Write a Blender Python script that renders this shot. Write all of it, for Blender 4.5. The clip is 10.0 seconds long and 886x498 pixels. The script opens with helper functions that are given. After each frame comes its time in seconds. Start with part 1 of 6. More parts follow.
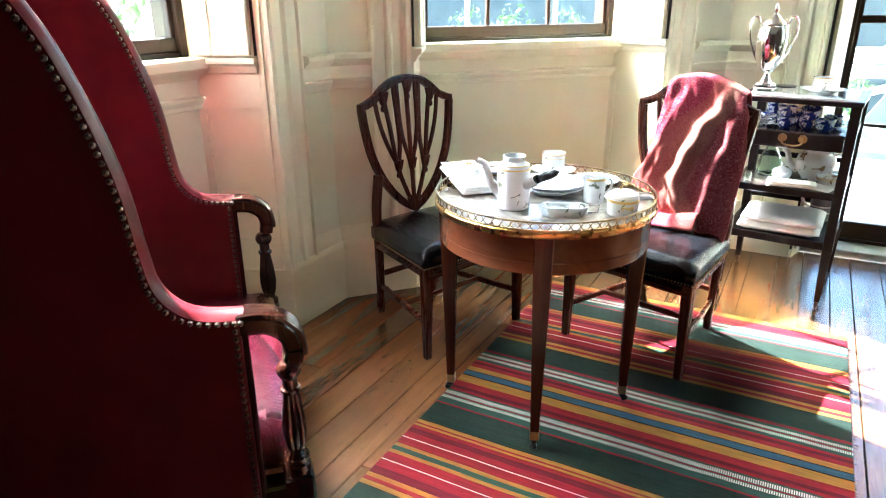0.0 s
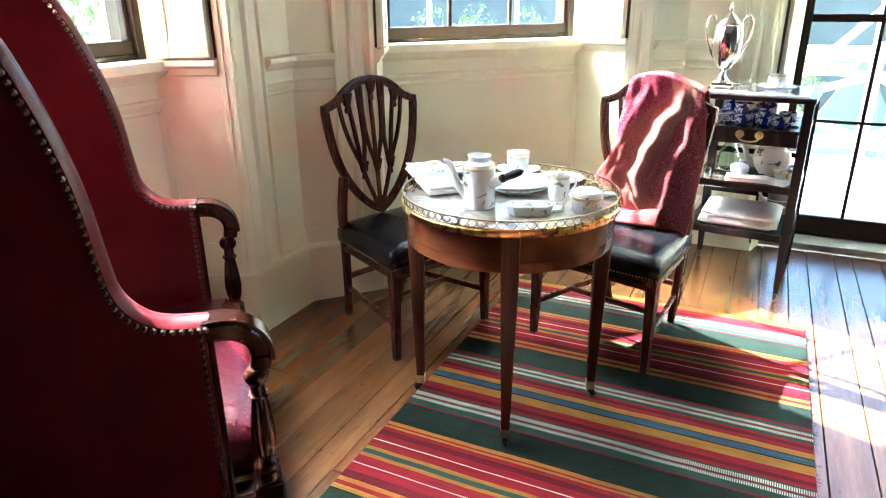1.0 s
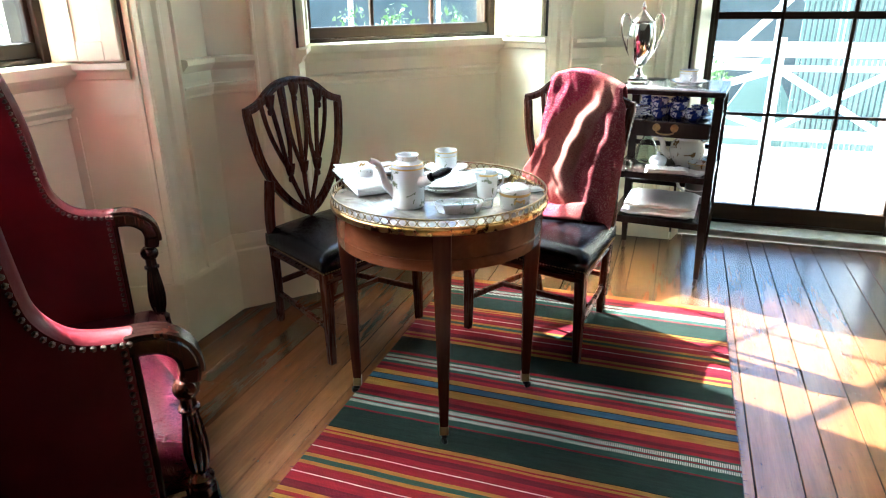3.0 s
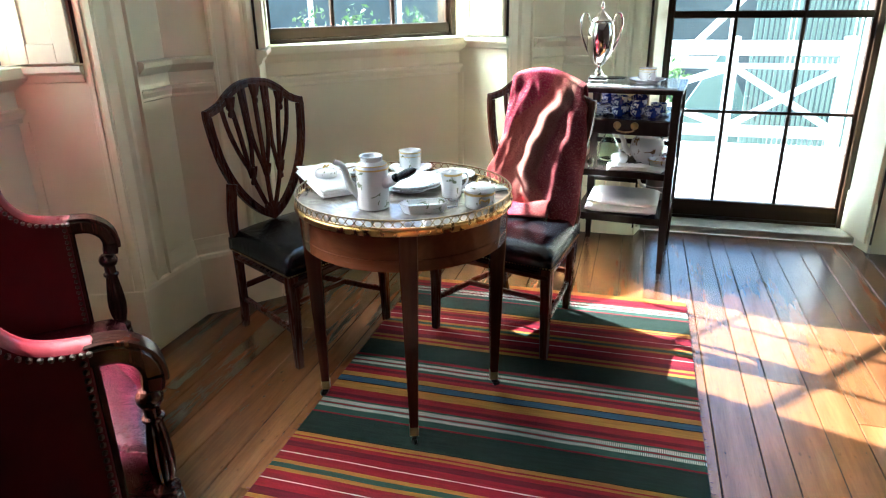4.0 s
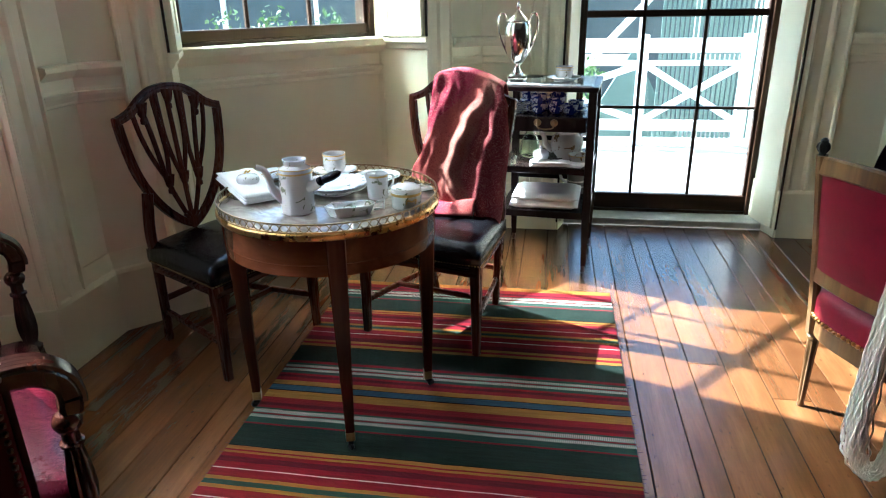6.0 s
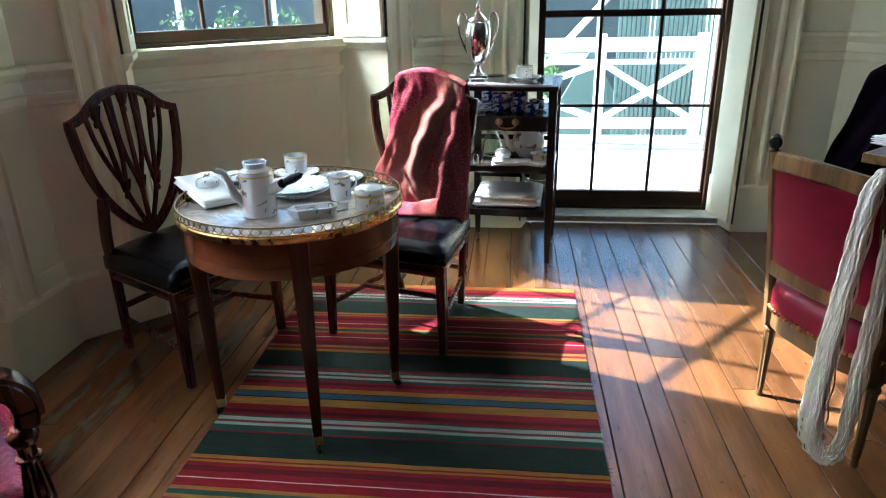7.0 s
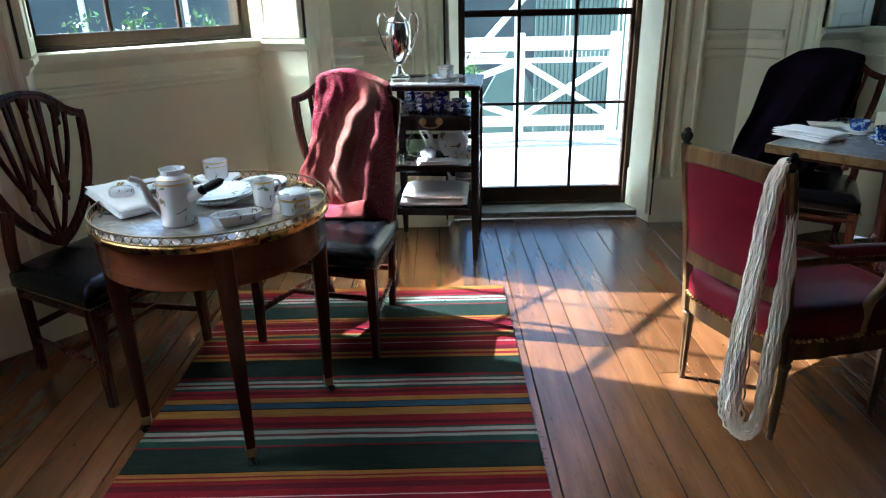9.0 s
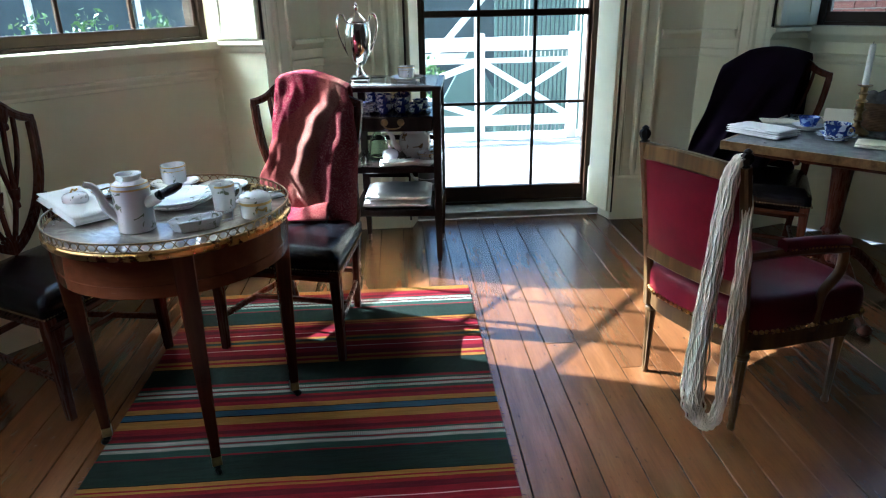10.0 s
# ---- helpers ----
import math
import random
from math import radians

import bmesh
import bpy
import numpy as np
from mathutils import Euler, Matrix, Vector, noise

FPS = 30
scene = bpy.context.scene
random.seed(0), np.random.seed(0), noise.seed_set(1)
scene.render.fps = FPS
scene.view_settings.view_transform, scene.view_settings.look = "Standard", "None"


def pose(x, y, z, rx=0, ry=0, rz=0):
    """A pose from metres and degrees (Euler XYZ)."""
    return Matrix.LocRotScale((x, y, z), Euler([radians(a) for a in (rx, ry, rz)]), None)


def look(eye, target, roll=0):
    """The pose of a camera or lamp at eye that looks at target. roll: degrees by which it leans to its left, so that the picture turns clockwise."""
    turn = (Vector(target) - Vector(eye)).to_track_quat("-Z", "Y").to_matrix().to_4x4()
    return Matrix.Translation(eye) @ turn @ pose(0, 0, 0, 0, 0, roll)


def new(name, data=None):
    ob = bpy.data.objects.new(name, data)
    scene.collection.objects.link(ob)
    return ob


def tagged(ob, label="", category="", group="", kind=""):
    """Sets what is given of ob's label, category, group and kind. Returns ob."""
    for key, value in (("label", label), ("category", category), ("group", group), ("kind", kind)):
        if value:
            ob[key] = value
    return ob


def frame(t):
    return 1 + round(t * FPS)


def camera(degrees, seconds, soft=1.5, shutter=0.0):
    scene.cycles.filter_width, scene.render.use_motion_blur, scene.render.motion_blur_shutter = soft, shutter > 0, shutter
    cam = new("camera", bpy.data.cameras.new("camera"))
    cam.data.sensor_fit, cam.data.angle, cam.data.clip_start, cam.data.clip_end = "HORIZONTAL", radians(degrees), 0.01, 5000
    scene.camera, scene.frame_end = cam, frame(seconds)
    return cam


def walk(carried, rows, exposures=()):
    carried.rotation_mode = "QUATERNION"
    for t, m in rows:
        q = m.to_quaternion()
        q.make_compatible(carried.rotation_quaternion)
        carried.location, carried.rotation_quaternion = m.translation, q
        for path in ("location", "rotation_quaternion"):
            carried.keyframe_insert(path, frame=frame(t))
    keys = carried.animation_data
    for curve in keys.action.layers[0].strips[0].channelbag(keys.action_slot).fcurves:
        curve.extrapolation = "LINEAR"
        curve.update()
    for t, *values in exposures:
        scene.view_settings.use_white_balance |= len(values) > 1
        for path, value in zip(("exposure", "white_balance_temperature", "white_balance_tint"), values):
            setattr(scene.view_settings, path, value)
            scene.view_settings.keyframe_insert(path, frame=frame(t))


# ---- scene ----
cam = camera(67.33, 10.0, 1.15)
EXPO = [(0.0, 4.70, 5550, 0), (2.5, 4.20, 5500, 0), (5.5, 3.40, 5400, 0), (7.5, 3.0, 5200, 0), (10.0, 2.75, 5050, 0)]
PATH = [
    (0, 0, 0, 1.36, 69.26, 0.37, 28.40),
    (0.5, 0, 0, 1.36, 69.26, 0.43, 26.88),
    (1, 0, 0, 1.36, 69.28, 0.51, 25.33),
    (1.5, 0, 0, 1.36, 69.24, 0.55, 23.76),
    (2, 0, 0, 1.36, 69.28, 0.61, 22.16),
    (2.5, 0, 0, 1.36, 69.22, 0.62, 20.56),
    (4, 0, 0, 1.36, 69.14, 0.77, 15.83),
    (4.5, 0, 0, 1.36, 69.13, 0.81, 14.19),
    (5, 0, 0, 1.36, 69.10, 0.83, 12.54),
    (5.5, 0, 0, 1.36, 69.10, 0.90, 10.86),
    (7, 0, 0, 1.36, 69.05, 0.99, 5.92),
    (7.5, 0, 0, 1.36, 69.03, 1.01, 4.29),
    (8, 0, 0, 1.36, 69.00, 1.03, 2.66),
    (8.5, 0, 0, 1.36, 68.97, 1.07, 1.01),
    (9, 0, 0, 1.36, 68.95, 1.04, -0.63),
    (9.5, 0, 0, 1.36, 68.92, 1.06, -2.26),
    (10, 0, 0, 1.36, 68.94, 1.09, -3.93),
]
walk(cam, [(t, pose(*r)) for t, *r in PATH], EXPO)

# ---- daylight ----
SUN_AZ, SUN_EL = radians(-20), radians(43.5)
SUN_DIR = Vector((math.cos(SUN_AZ) * math.cos(SUN_EL), math.sin(SUN_AZ) * math.cos(SUN_EL), -math.sin(SUN_EL)))
world = bpy.data.worlds.new("sky")
scene.world = world
world.use_nodes = True
wn = world.node_tree.nodes
sky = wn.new("ShaderNodeTexSky")
sky.sky_type, sky.sun_disc = "NISHITA", False
sky.sun_elevation = SUN_EL
sky.sun_rotation = math.atan2(-SUN_DIR.x, -SUN_DIR.y)
world.node_tree.links.new(sky.outputs[0], wn["Background"].inputs[0])
wn["Background"].inputs[1].default_value = 0.085
sun = new("sun", bpy.data.lights.new("sun", "SUN"))
sun.data.energy, sun.data.angle, sun.data.color = 5.0, radians(0.6), (1.0, 0.95, 0.88)
sun.matrix_world = look((0, 0, 8), Vector((0, 0, 8)) + SUN_DIR)

# ---- materials ----


def material(name, rough=0.5, metal=0.0, **sockets):
    m = bpy.data.materials.new(name)
    m.use_nodes = True
    b = m.node_tree.nodes["Principled BSDF"]
    b.inputs["Roughness"].default_value, b.inputs["Metallic"].default_value = rough, metal
    for key, value in sockets.items():
        b.inputs[key.replace("_", " ")].default_value = value
    return m, m.node_tree.nodes, m.node_tree.links, b


def ramp(nodes, stops):
    r = nodes.new("ShaderNodeValToRGB")
    while len(r.color_ramp.elements) < len(stops):
        r.color_ramp.elements.new(0.5)
    for e, (p, c) in zip(r.color_ramp.elements, stops):
        e.position, e.color = p, (*c, 1)
    return r


def noisy(nodes, links, scale, stretch=(1, 1, 1), detail=4.0, coord="Object", rough=0.6, distort=0.0):
    tc, mp, nz = nodes.new("ShaderNodeTexCoord"), nodes.new("ShaderNodeMapping"), nodes.new("ShaderNodeTexNoise")
    mp.inputs["Scale"].default_value = stretch
    nz.inputs["Scale"].default_value, nz.inputs["Detail"].default_value, nz.inputs["Roughness"].default_value = scale, detail, rough
    nz.inputs["Distortion"].default_value = distort
    links.new(tc.outputs[coord], mp.inputs[0])
    links.new(mp.outputs[0], nz.inputs[0])
    return nz, mp


def mix(nodes, links, fac, a, b, mode="MIX"):
    x = nodes.new("ShaderNodeMix")
    x.data_type, x.blend_type = "RGBA", mode
    for sock, v in ((x.inputs[0], fac), (x.inputs[6], a), (x.inputs[7], b)):
        if hasattr(v, "is_output"):
            links.new(v, sock)
        elif isinstance(v, (int, float)):
            sock.default_value = v
        else:
            sock.default_value = (*v, 1)
    return x.outputs[2]


def bump(nodes, links, height, bsdf, strength=0.2, distance=0.002):
    bp = nodes.new("ShaderNodeBump")
    bp.inputs["Strength"].default_value, bp.inputs["Distance"].default_value = strength, distance
    links.new(height, bp.inputs["Height"])
    links.new(bp.outputs[0], bsdf.inputs["Normal"])


def paint(name, low, high, rough=0.45, scale=3.0, grain=60.0, strength=0.12):
    """Brushed paint or any plain surface with soft stains and a fine relief."""
    m, n, l, b = material(name, rough)
    big, _ = noisy(n, l, scale, coord="Object")
    r = ramp(n, ((0.3, low), (0.7, high)))
    l.new(big.outputs[0], r.inputs[0])
    l.new(r.outputs[0], b.inputs["Base Color"])
    fine, _ = noisy(n, l, grain, detail=3)
    bump(n, l, fine.outputs[0], b, strength, 0.001)
    return m


def wood(name, dark, mid, light, rough=0.35, along="Z", scale=9.0, coat=0.0, per_object=0.0, gloss=0.22):
    """Grain that runs along one axis, with a finer fibre and worn gloss."""
    m, n, l, b = material(name, rough)
    b.inputs["Coat Weight"].default_value, b.inputs["Coat Roughness"].default_value = coat, 0.15
    b.inputs["Specular IOR Level"].default_value = gloss
    st = {"X": (0.07, 1, 1), "Y": (1, 0.05, 1), "Z": (1, 1, 0.07)}[along]
    g, mp = noisy(n, l, scale, st, 5, distort=0.6)
    f, mp2 = noisy(n, l, scale * 9, st, 3)
    if per_object:
        oi = n.new("ShaderNodeObjectInfo")
        mul = n.new("ShaderNodeMath")
        mul.operation, mul.inputs[1].default_value = "MULTIPLY", 40.0
        l.new(oi.outputs["Random"], mul.inputs[0])
        for q in (mp, mp2):
            l.new(mul.outputs[0], q.inputs["Location"])
    r = ramp(n, ((0.28, dark), (0.5, mid), (0.75, light)))
    l.new(g.outputs[0], r.inputs[0])
    fr = ramp(n, ((0.3, (0.80, 0.78, 0.76)), (0.62, (1, 1, 1))))
    l.new(f.outputs[0], fr.inputs[0])
    col = mix(n, l, 0.35, r.outputs[0], fr.outputs[0], "MULTIPLY")
    if per_object:
        tone = ramp(n, ((0.0, (1 - per_object,) * 3), (1.0, (1, 1, 1))))
        l.new(oi.outputs["Random"], tone.inputs[0])
        col = mix(n, l, 1.0, col, tone.outputs[0], "MULTIPLY")
    l.new(col, b.inputs["Base Color"])
    rr = n.new("ShaderNodeMapRange")
    rr.inputs[3].default_value, rr.inputs[4].default_value = rough - 0.03, rough + 0.06
    l.new(f.outputs[0], rr.inputs[0])
    l.new(rr.outputs[0], b.inputs["Roughness"])
    bump(n, l, f.outputs[0], b, 0.04 if per_object else 0.12, 0.0006)
    return m


def leather(name, low, high, rough=0.3, crease=0.25):
    m, n, l, b = material(name, rough)
    b.inputs["Specular IOR Level"].default_value = 0.30
    big, _ = noisy(n, l, 5, detail=5)
    r = ramp(n, ((0.3, low), (0.7, high)))
    l.new(big.outputs[0], r.inputs[0])
    l.new(r.outputs[0], b.inputs["Base Color"])
    v = n.new("ShaderNodeTexVoronoi")
    tc = n.new("ShaderNodeTexCoord")
    v.feature, v.inputs["Scale"].default_value = "DISTANCE_TO_EDGE", 160
    l.new(tc.outputs["Object"], v.inputs[0])
    wr, _ = noisy(n, l, 14, (1, 1, 1), 4, distort=1.5)
    ad = n.new("ShaderNodeMath")
    ad.operation = "MULTIPLY_ADD"
    ad.inputs[1].default_value = 0.25
    l.new(v.outputs[0], ad.inputs[0])
    l.new(wr.outputs[0], ad.inputs[2])
    bump(n, l, ad.outputs[0], b, crease, 0.004)
    rr = n.new("ShaderNodeMapRange")
    rr.inputs[3].default_value, rr.inputs[4].default_value = rough - 0.08, rough + 0.12
    l.new(big.outputs[0], rr.inputs[0])
    l.new(rr.outputs[0], b.inputs["Roughness"])
    return m


def metal(name, colour, rough=0.2, dull=None):
    m, n, l, b = material(name, rough, 1.0)
    nz, _ = noisy(n, l, 25, detail=4)
    r = ramp(n, ((0.35, dull or tuple(c * 0.75 for c in colour)), (0.6, colour)))
    l.new(nz.outputs[0], r.inputs[0])
    l.new(r.outputs[0], b.inputs["Base Color"])
    rr = n.new("ShaderNodeMapRange")
    rr.inputs[3].default_value, rr.inputs[4].default_value = rough, rough + 0.12
    l.new(nz.outputs[0], rr.inputs[0])
    l.new(rr.outputs[0], b.inputs["Roughness"])
    return m


def cloth(name, low, high, rough=0.9, weave=700.0, strength=0.3, scale=8.0):
    m, n, l, b = material(name, rough)
    big, _ = noisy(n, l, scale, detail=4)
    r = ramp(n, ((0.3, low), (0.7, high)))
    l.new(big.outputs[0], r.inputs[0])
    l.new(r.outputs[0], b.inputs["Base Color"])
    fine, _ = noisy(n, l, weave, detail=2)
    bump(n, l, fine.outputs[0], b, strength, 0.0006)
    b.inputs["Specular IOR Level"].default_value = 0.08
    return m


CREAM = paint("cream_paint", (0.77, 0.745, 0.53), (0.83, 0.81, 0.60), 0.40)
PLASTER = paint("cream_wall_paint", (0.75, 0.725, 0.51), (0.81, 0.79, 0.58), 0.6, 2.0, 120)
# ceiling out of view, greyed well below the wall cream to weaken its bounce
CEIL = paint("unseen_ceiling_grey", (0.33, 0.31, 0.28), (0.41, 0.39, 0.35), 0.8)
# for the unseen walls behind the bay, made dark to cut bounced light
BACKROOM = paint("unseen_wall_dark", (0.06, 0.045, 0.035), (0.09, 0.07, 0.055), 0.7)


def floorboards():
    """Old varnished boards: short grain, darker blotches, small dark marks, uneven gloss; each board its own tone."""
    m, n, l, b = material("floorboard_wood", 0.4)
    b.inputs["Specular IOR Level"].default_value = 0.62
    oi, mul = n.new("ShaderNodeObjectInfo"), n.new("ShaderNodeMath")
    mul.operation, mul.inputs[1].default_value = "MULTIPLY", 40.0
    l.new(oi.outputs["Random"], mul.inputs[0])
    grain, mg = noisy(n, l, 170, (1, 0.05, 1), 5, rough=0.7, distort=0.3)
    blot, mb = noisy(n, l, 11, (1, 0.13, 1), 5, rough=0.6)
    worn, mw = noisy(n, l, 34, (1, 0.16, 1), 4, rough=0.65)
    for q in (mg, mb, mw):
        l.new(mul.outputs[0], q.inputs["Location"])
    base = ramp(n, ((0.30, (0.076, 0.0280, 0.0090)), (0.5, (0.118, 0.0465, 0.0160)), (0.70, (0.158, 0.070, 0.027))))
    l.new(blot.outputs[0], base.inputs[0])
    gr = ramp(n, ((0.36, (0.55, 0.50, 0.46)), (0.60, (1.0, 1.0, 1.0))))
    l.new(grain.outputs[0], gr.inputs[0])
    col = mix(n, l, 0.38, base.outputs[0], gr.outputs[0], "MULTIPLY")
    marks, mk = noisy(n, l, 85, (1, 0.4, 1), 2, rough=0.5)
    l.new(mul.outputs[0], mk.inputs["Location"])
    mr = ramp(n, ((0.24, (0.45, 0.42, 0.40)), (0.33, (1, 1, 1))))
    l.new(marks.outputs[0], mr.inputs[0])
    col = mix(n, l, 0.8, col, mr.outputs[0], "MULTIPLY")
    tone = ramp(n, ((0.0, (0.74, 0.73, 0.72)), (1.0, (1.08, 1.05, 1.0))))
    l.new(oi.outputs["Random"], tone.inputs[0])
    col = mix(n, l, 1.0, col, tone.outputs[0], "MULTIPLY")
    l.new(col, b.inputs["Base Color"])
    rr = n.new("ShaderNodeMapRange")
    rr.inputs[1].default_value, rr.inputs[2].default_value = 0.3, 0.7
    rr.inputs[3].default_value, rr.inputs[4].default_value = 0.24, 0.27
    l.new(worn.outputs[0], rr.inputs[0])
    l.new(rr.outputs[0], b.inputs["Roughness"])
    bump(n, l, grain.outputs[0], b, 0.03, 0.0004)
    return m


BOARD = floorboards()
SUB = paint("dark_gap", (0.01, 0.008, 0.006), (0.02, 0.014, 0.01), 0.9)
SASH = wood("sash_brown_wood", (0.015, 0.008, 0.005), (0.03, 0.016, 0.010), (0.06, 0.03, 0.018), 0.35, "Z", 14)
SASH_H = wood("sash_rail_wood", (0.015, 0.008, 0.005), (0.03, 0.016, 0.010), (0.06, 0.03, 0.018), 0.35, "X", 14)
MAHOG = wood("mahogany", (0.018, 0.0052, 0.003), (0.050, 0.0135, 0.007), (0.105, 0.030, 0.014), 0.26, "Z", 12, 0.0, 0.0, 0.15)
MAHOG_X = wood("mahogany_rail", (0.018, 0.0052, 0.003), (0.050, 0.0135, 0.007), (0.105, 0.030, 0.014), 0.26, "X", 12, 0.0, 0.0, 0.15)
TABLEW = wood("table_mahogany", (0.026, 0.006, 0.0035), (0.060, 0.016, 0.008), (0.115, 0.036, 0.017), 0.24, "Z", 10, 0.0)
APRON = wood("apron_mahogany", (0.042, 0.011, 0.005), (0.102, 0.029, 0.012), (0.18, 0.060, 0.027), 0.24, "X", 7, 0.0)
EBONY = wood("black_stained_wood", (0.008, 0.005, 0.005), (0.016, 0.011, 0.010), (0.03, 0.02, 0.018), 0.24, "Z", 10, 0.0)
STONE = paint("worn_threshold_stone", (0.34, 0.35, 0.30), (0.52, 0.52, 0.46), 0.6, 9, 80, 0.4)


def glass_material():
    m, n, l, b = material("window_glass", 0.0, 0.0, IOR=1.45)
    b.inputs["Base Color"].default_value = (0.97, 1.0, 0.99, 1)
    b.inputs["Transmission Weight"].default_value = 1.0
    return m


GLASS = glass_material()

# ---- mesh helpers ----


def thing(name, m, label, category, group="", kind=""):
    ob = new(name)
    ob.empty_display_size = 0.1
    ob.matrix_world = m
    return tagged(ob, label, category, group, kind)


def part(name, bm, mat, parent=None, label="", smooth=False, m=None):
    me = bpy.data.meshes.new(name)
    bm.normal_update()
    bm.to_mesh(me)
    bm.free()
    if mat:
        me.materials.append(mat)
    if smooth:
        me.polygons.foreach_set("use_smooth", [True] * len(me.polygons))
        if smooth != "all":
            me.set_sharp_from_angle(angle=radians(38))
    ob = new(name, me)
    if m is not None:
        ob.matrix_basis = m
    if parent:
        ob.parent = parent
    return tagged(ob, label)


def again(ob, m, parent=None):
    """One more object on the same mesh."""
    o = ob.copy()
    scene.collection.objects.link(o)
    o.parent = parent or ob.parent
    o.matrix_basis = m
    return o


def box(bm, x0, x1, y0, y1, z0, z1, bevel=0.0, seg=1, m=None):
    vs = bmesh.ops.create_cube(bm, size=1)["verts"]
    for v in vs:
        v.co = Vector(((x0 + x1) / 2 + v.co.x * (x1 - x0), (y0 + y1) / 2 + v.co.y * (y1 - y0), (z0 + z1) / 2 + v.co.z * (z1 - z0)))
    if bevel:
        es = list({e for v in vs for e in v.link_edges})
        out = bmesh.ops.bevel(bm, geom=es, offset=bevel, segments=seg, profile=0.5, affect="EDGES")
        vs = list({v for f in out["faces"] for v in f.verts} | {v for v in vs if v.is_valid})
    if m is not None:
        bmesh.ops.transform(bm, matrix=m, verts=vs)
    return bm


def boxed(*a, **k):
    return box(bmesh.new(), *a, **k)


def prism(bm, outline, z0, z1, m=None):
    """A solid from a closed outline in x, y between two heights."""
    lo = [bm.verts.new((x, y, z0)) for x, y in outline]
    hi = [bm.verts.new((x, y, z1)) for x, y in outline]
    bm.faces.new(lo[::-1])
    bm.faces.new(hi)
    for i in range(len(lo)):
        j = (i + 1) % len(lo)
        bm.faces.new((lo[i], lo[j], hi[j], hi[i]))
    if m is not None:
        bmesh.ops.transform(bm, matrix=m, verts=lo + hi)
    bmesh.ops.recalc_face_normals(bm, faces=bm.faces)
    return bm


def run(bm, profile, x0, x1, m=None):
    """A moulding: a closed profile in y, z drawn along x."""
    a = [bm.verts.new((x0, y, z)) for y, z in profile]
    b = [bm.verts.new((x1, y, z)) for y, z in profile]
    bm.faces.new(a)
    bm.faces.new(b[::-1])
    for i in range(len(a)):
        j = (i + 1) % len(a)
        bm.faces.new((a[j], a[i], b[i], b[j]))
    if m is not None:
        bmesh.ops.transform(bm, matrix=m, verts=a + b)
    bmesh.ops.recalc_face_normals(bm, faces=bm.faces)
    return bm


def lathe(bm, profile, seg=24, m=None, flute=None, cap=True):
    """Turned work: (radius, height) pairs round the z axis. flute: (count, depth, z0, z1)."""
    rings = []
    for r, z in profile:
        ring = []
        for i in range(seg):
            a = 2 * math.pi * i / seg
            q = r
            if flute and flute[2] < z < flute[3]:
                q = r - flute[1] * (0.5 - 0.5 * math.cos(a * flute[0])) * min(1, r / 0.012)
            ring.append(bm.verts.new((q * math.cos(a), q * math.sin(a), z)))
        rings.append(ring)
    for a, b in zip(rings, rings[1:]):
        for i in range(seg):
            j = (i + 1) % seg
            bm.faces.new((a[i], a[j], b[j], b[i]))
    cap = cap and profile[0] != profile[-1]
    if cap and profile[0][0] > 1e-5:
        bm.faces.new(rings[0][::-1])
    if cap and profile[-1][0] > 1e-5:
        bm.faces.new(rings[-1])
    if m is not None:
        bmesh.ops.transform(bm, matrix=m, verts=[v for r in rings for v in r])
    return bm


def smoothed(points, n=6, closed=False):
    """Catmull-Rom through points."""
    pts = [Vector(p) for p in points]
    out = []
    k = len(pts)
    for i in range(k if closed else k - 1):
        p0, p1, p2, p3 = (pts[(i + d) % k] if closed else pts[min(max(i + d, 0), k - 1)] for d in (-1, 0, 1, 2))
        for s in range(n):
            t = s / n
            out.append(0.5 * ((2 * p1) + (p2 - p0) * t + (2 * p0 - 5 * p1 + 4 * p2 - p3) * t * t + (3 * p1 - p0 - 3 * p2 + p3) * t ** 3))
    if not closed:
        out.append(pts[-1])
    return out


def sweep(bm, path, section, up=(0, 0, 1), closed=False, scale=None, m=None):
    """Draws a closed section (side, up pairs) along a path of points."""
    path = [Vector(p) for p in path]
    k = len(path)
    rings = []
    for i, p in enumerate(path):
        a = path[(i - 1) % k] if closed or i else p
        b = path[(i + 1) % k] if closed or i < k - 1 else p
        d = (b - a).normalized()
        u = Vector(up(i) if callable(up) else up)
        side = d.cross(u)
        side = side.normalized() if side.length > 1e-6 else Vector((1, 0, 0))
        w = side.cross(d).normalized()
        s = scale(i / max(1, k - 1)) if scale else 1.0
        rings.append([bm.verts.new(p + side * x * s + w * y * s) for x, y in section])
    q = len(section)
    for i in range(k if closed else k - 1):
        a, b = rings[i], rings[(i + 1) % k]
        for j in range(q):
            bm.faces.new((a[j], a[(j + 1) % q], b[(j + 1) % q], b[j]))
    if not closed:
        bm.faces.new(rings[0][::-1])
        bm.faces.new(rings[-1])
    if m is not None:
        bmesh.ops.transform(bm, matrix=m, verts=[v for r in rings for v in r])
    bmesh.ops.recalc_face_normals(bm, faces=bm.faces)
    return bm


def circle(r, n=10, ry=None):
    return [(r * math.cos(2 * math.pi * i / n), (ry or r) * math.sin(2 * math.pi * i / n)) for i in range(n)]


def rect(w, h, c=0.0):
    w, h = w / 2, h / 2
    if not c:
        return [(-w, -h), (w, -h), (w, h), (-w, h)]
    return [(-w + c, -h), (w - c, -h), (w, -h + c), (w, h - c), (w - c, h), (-w + c, h), (-w, h - c), (-w, -h + c)]


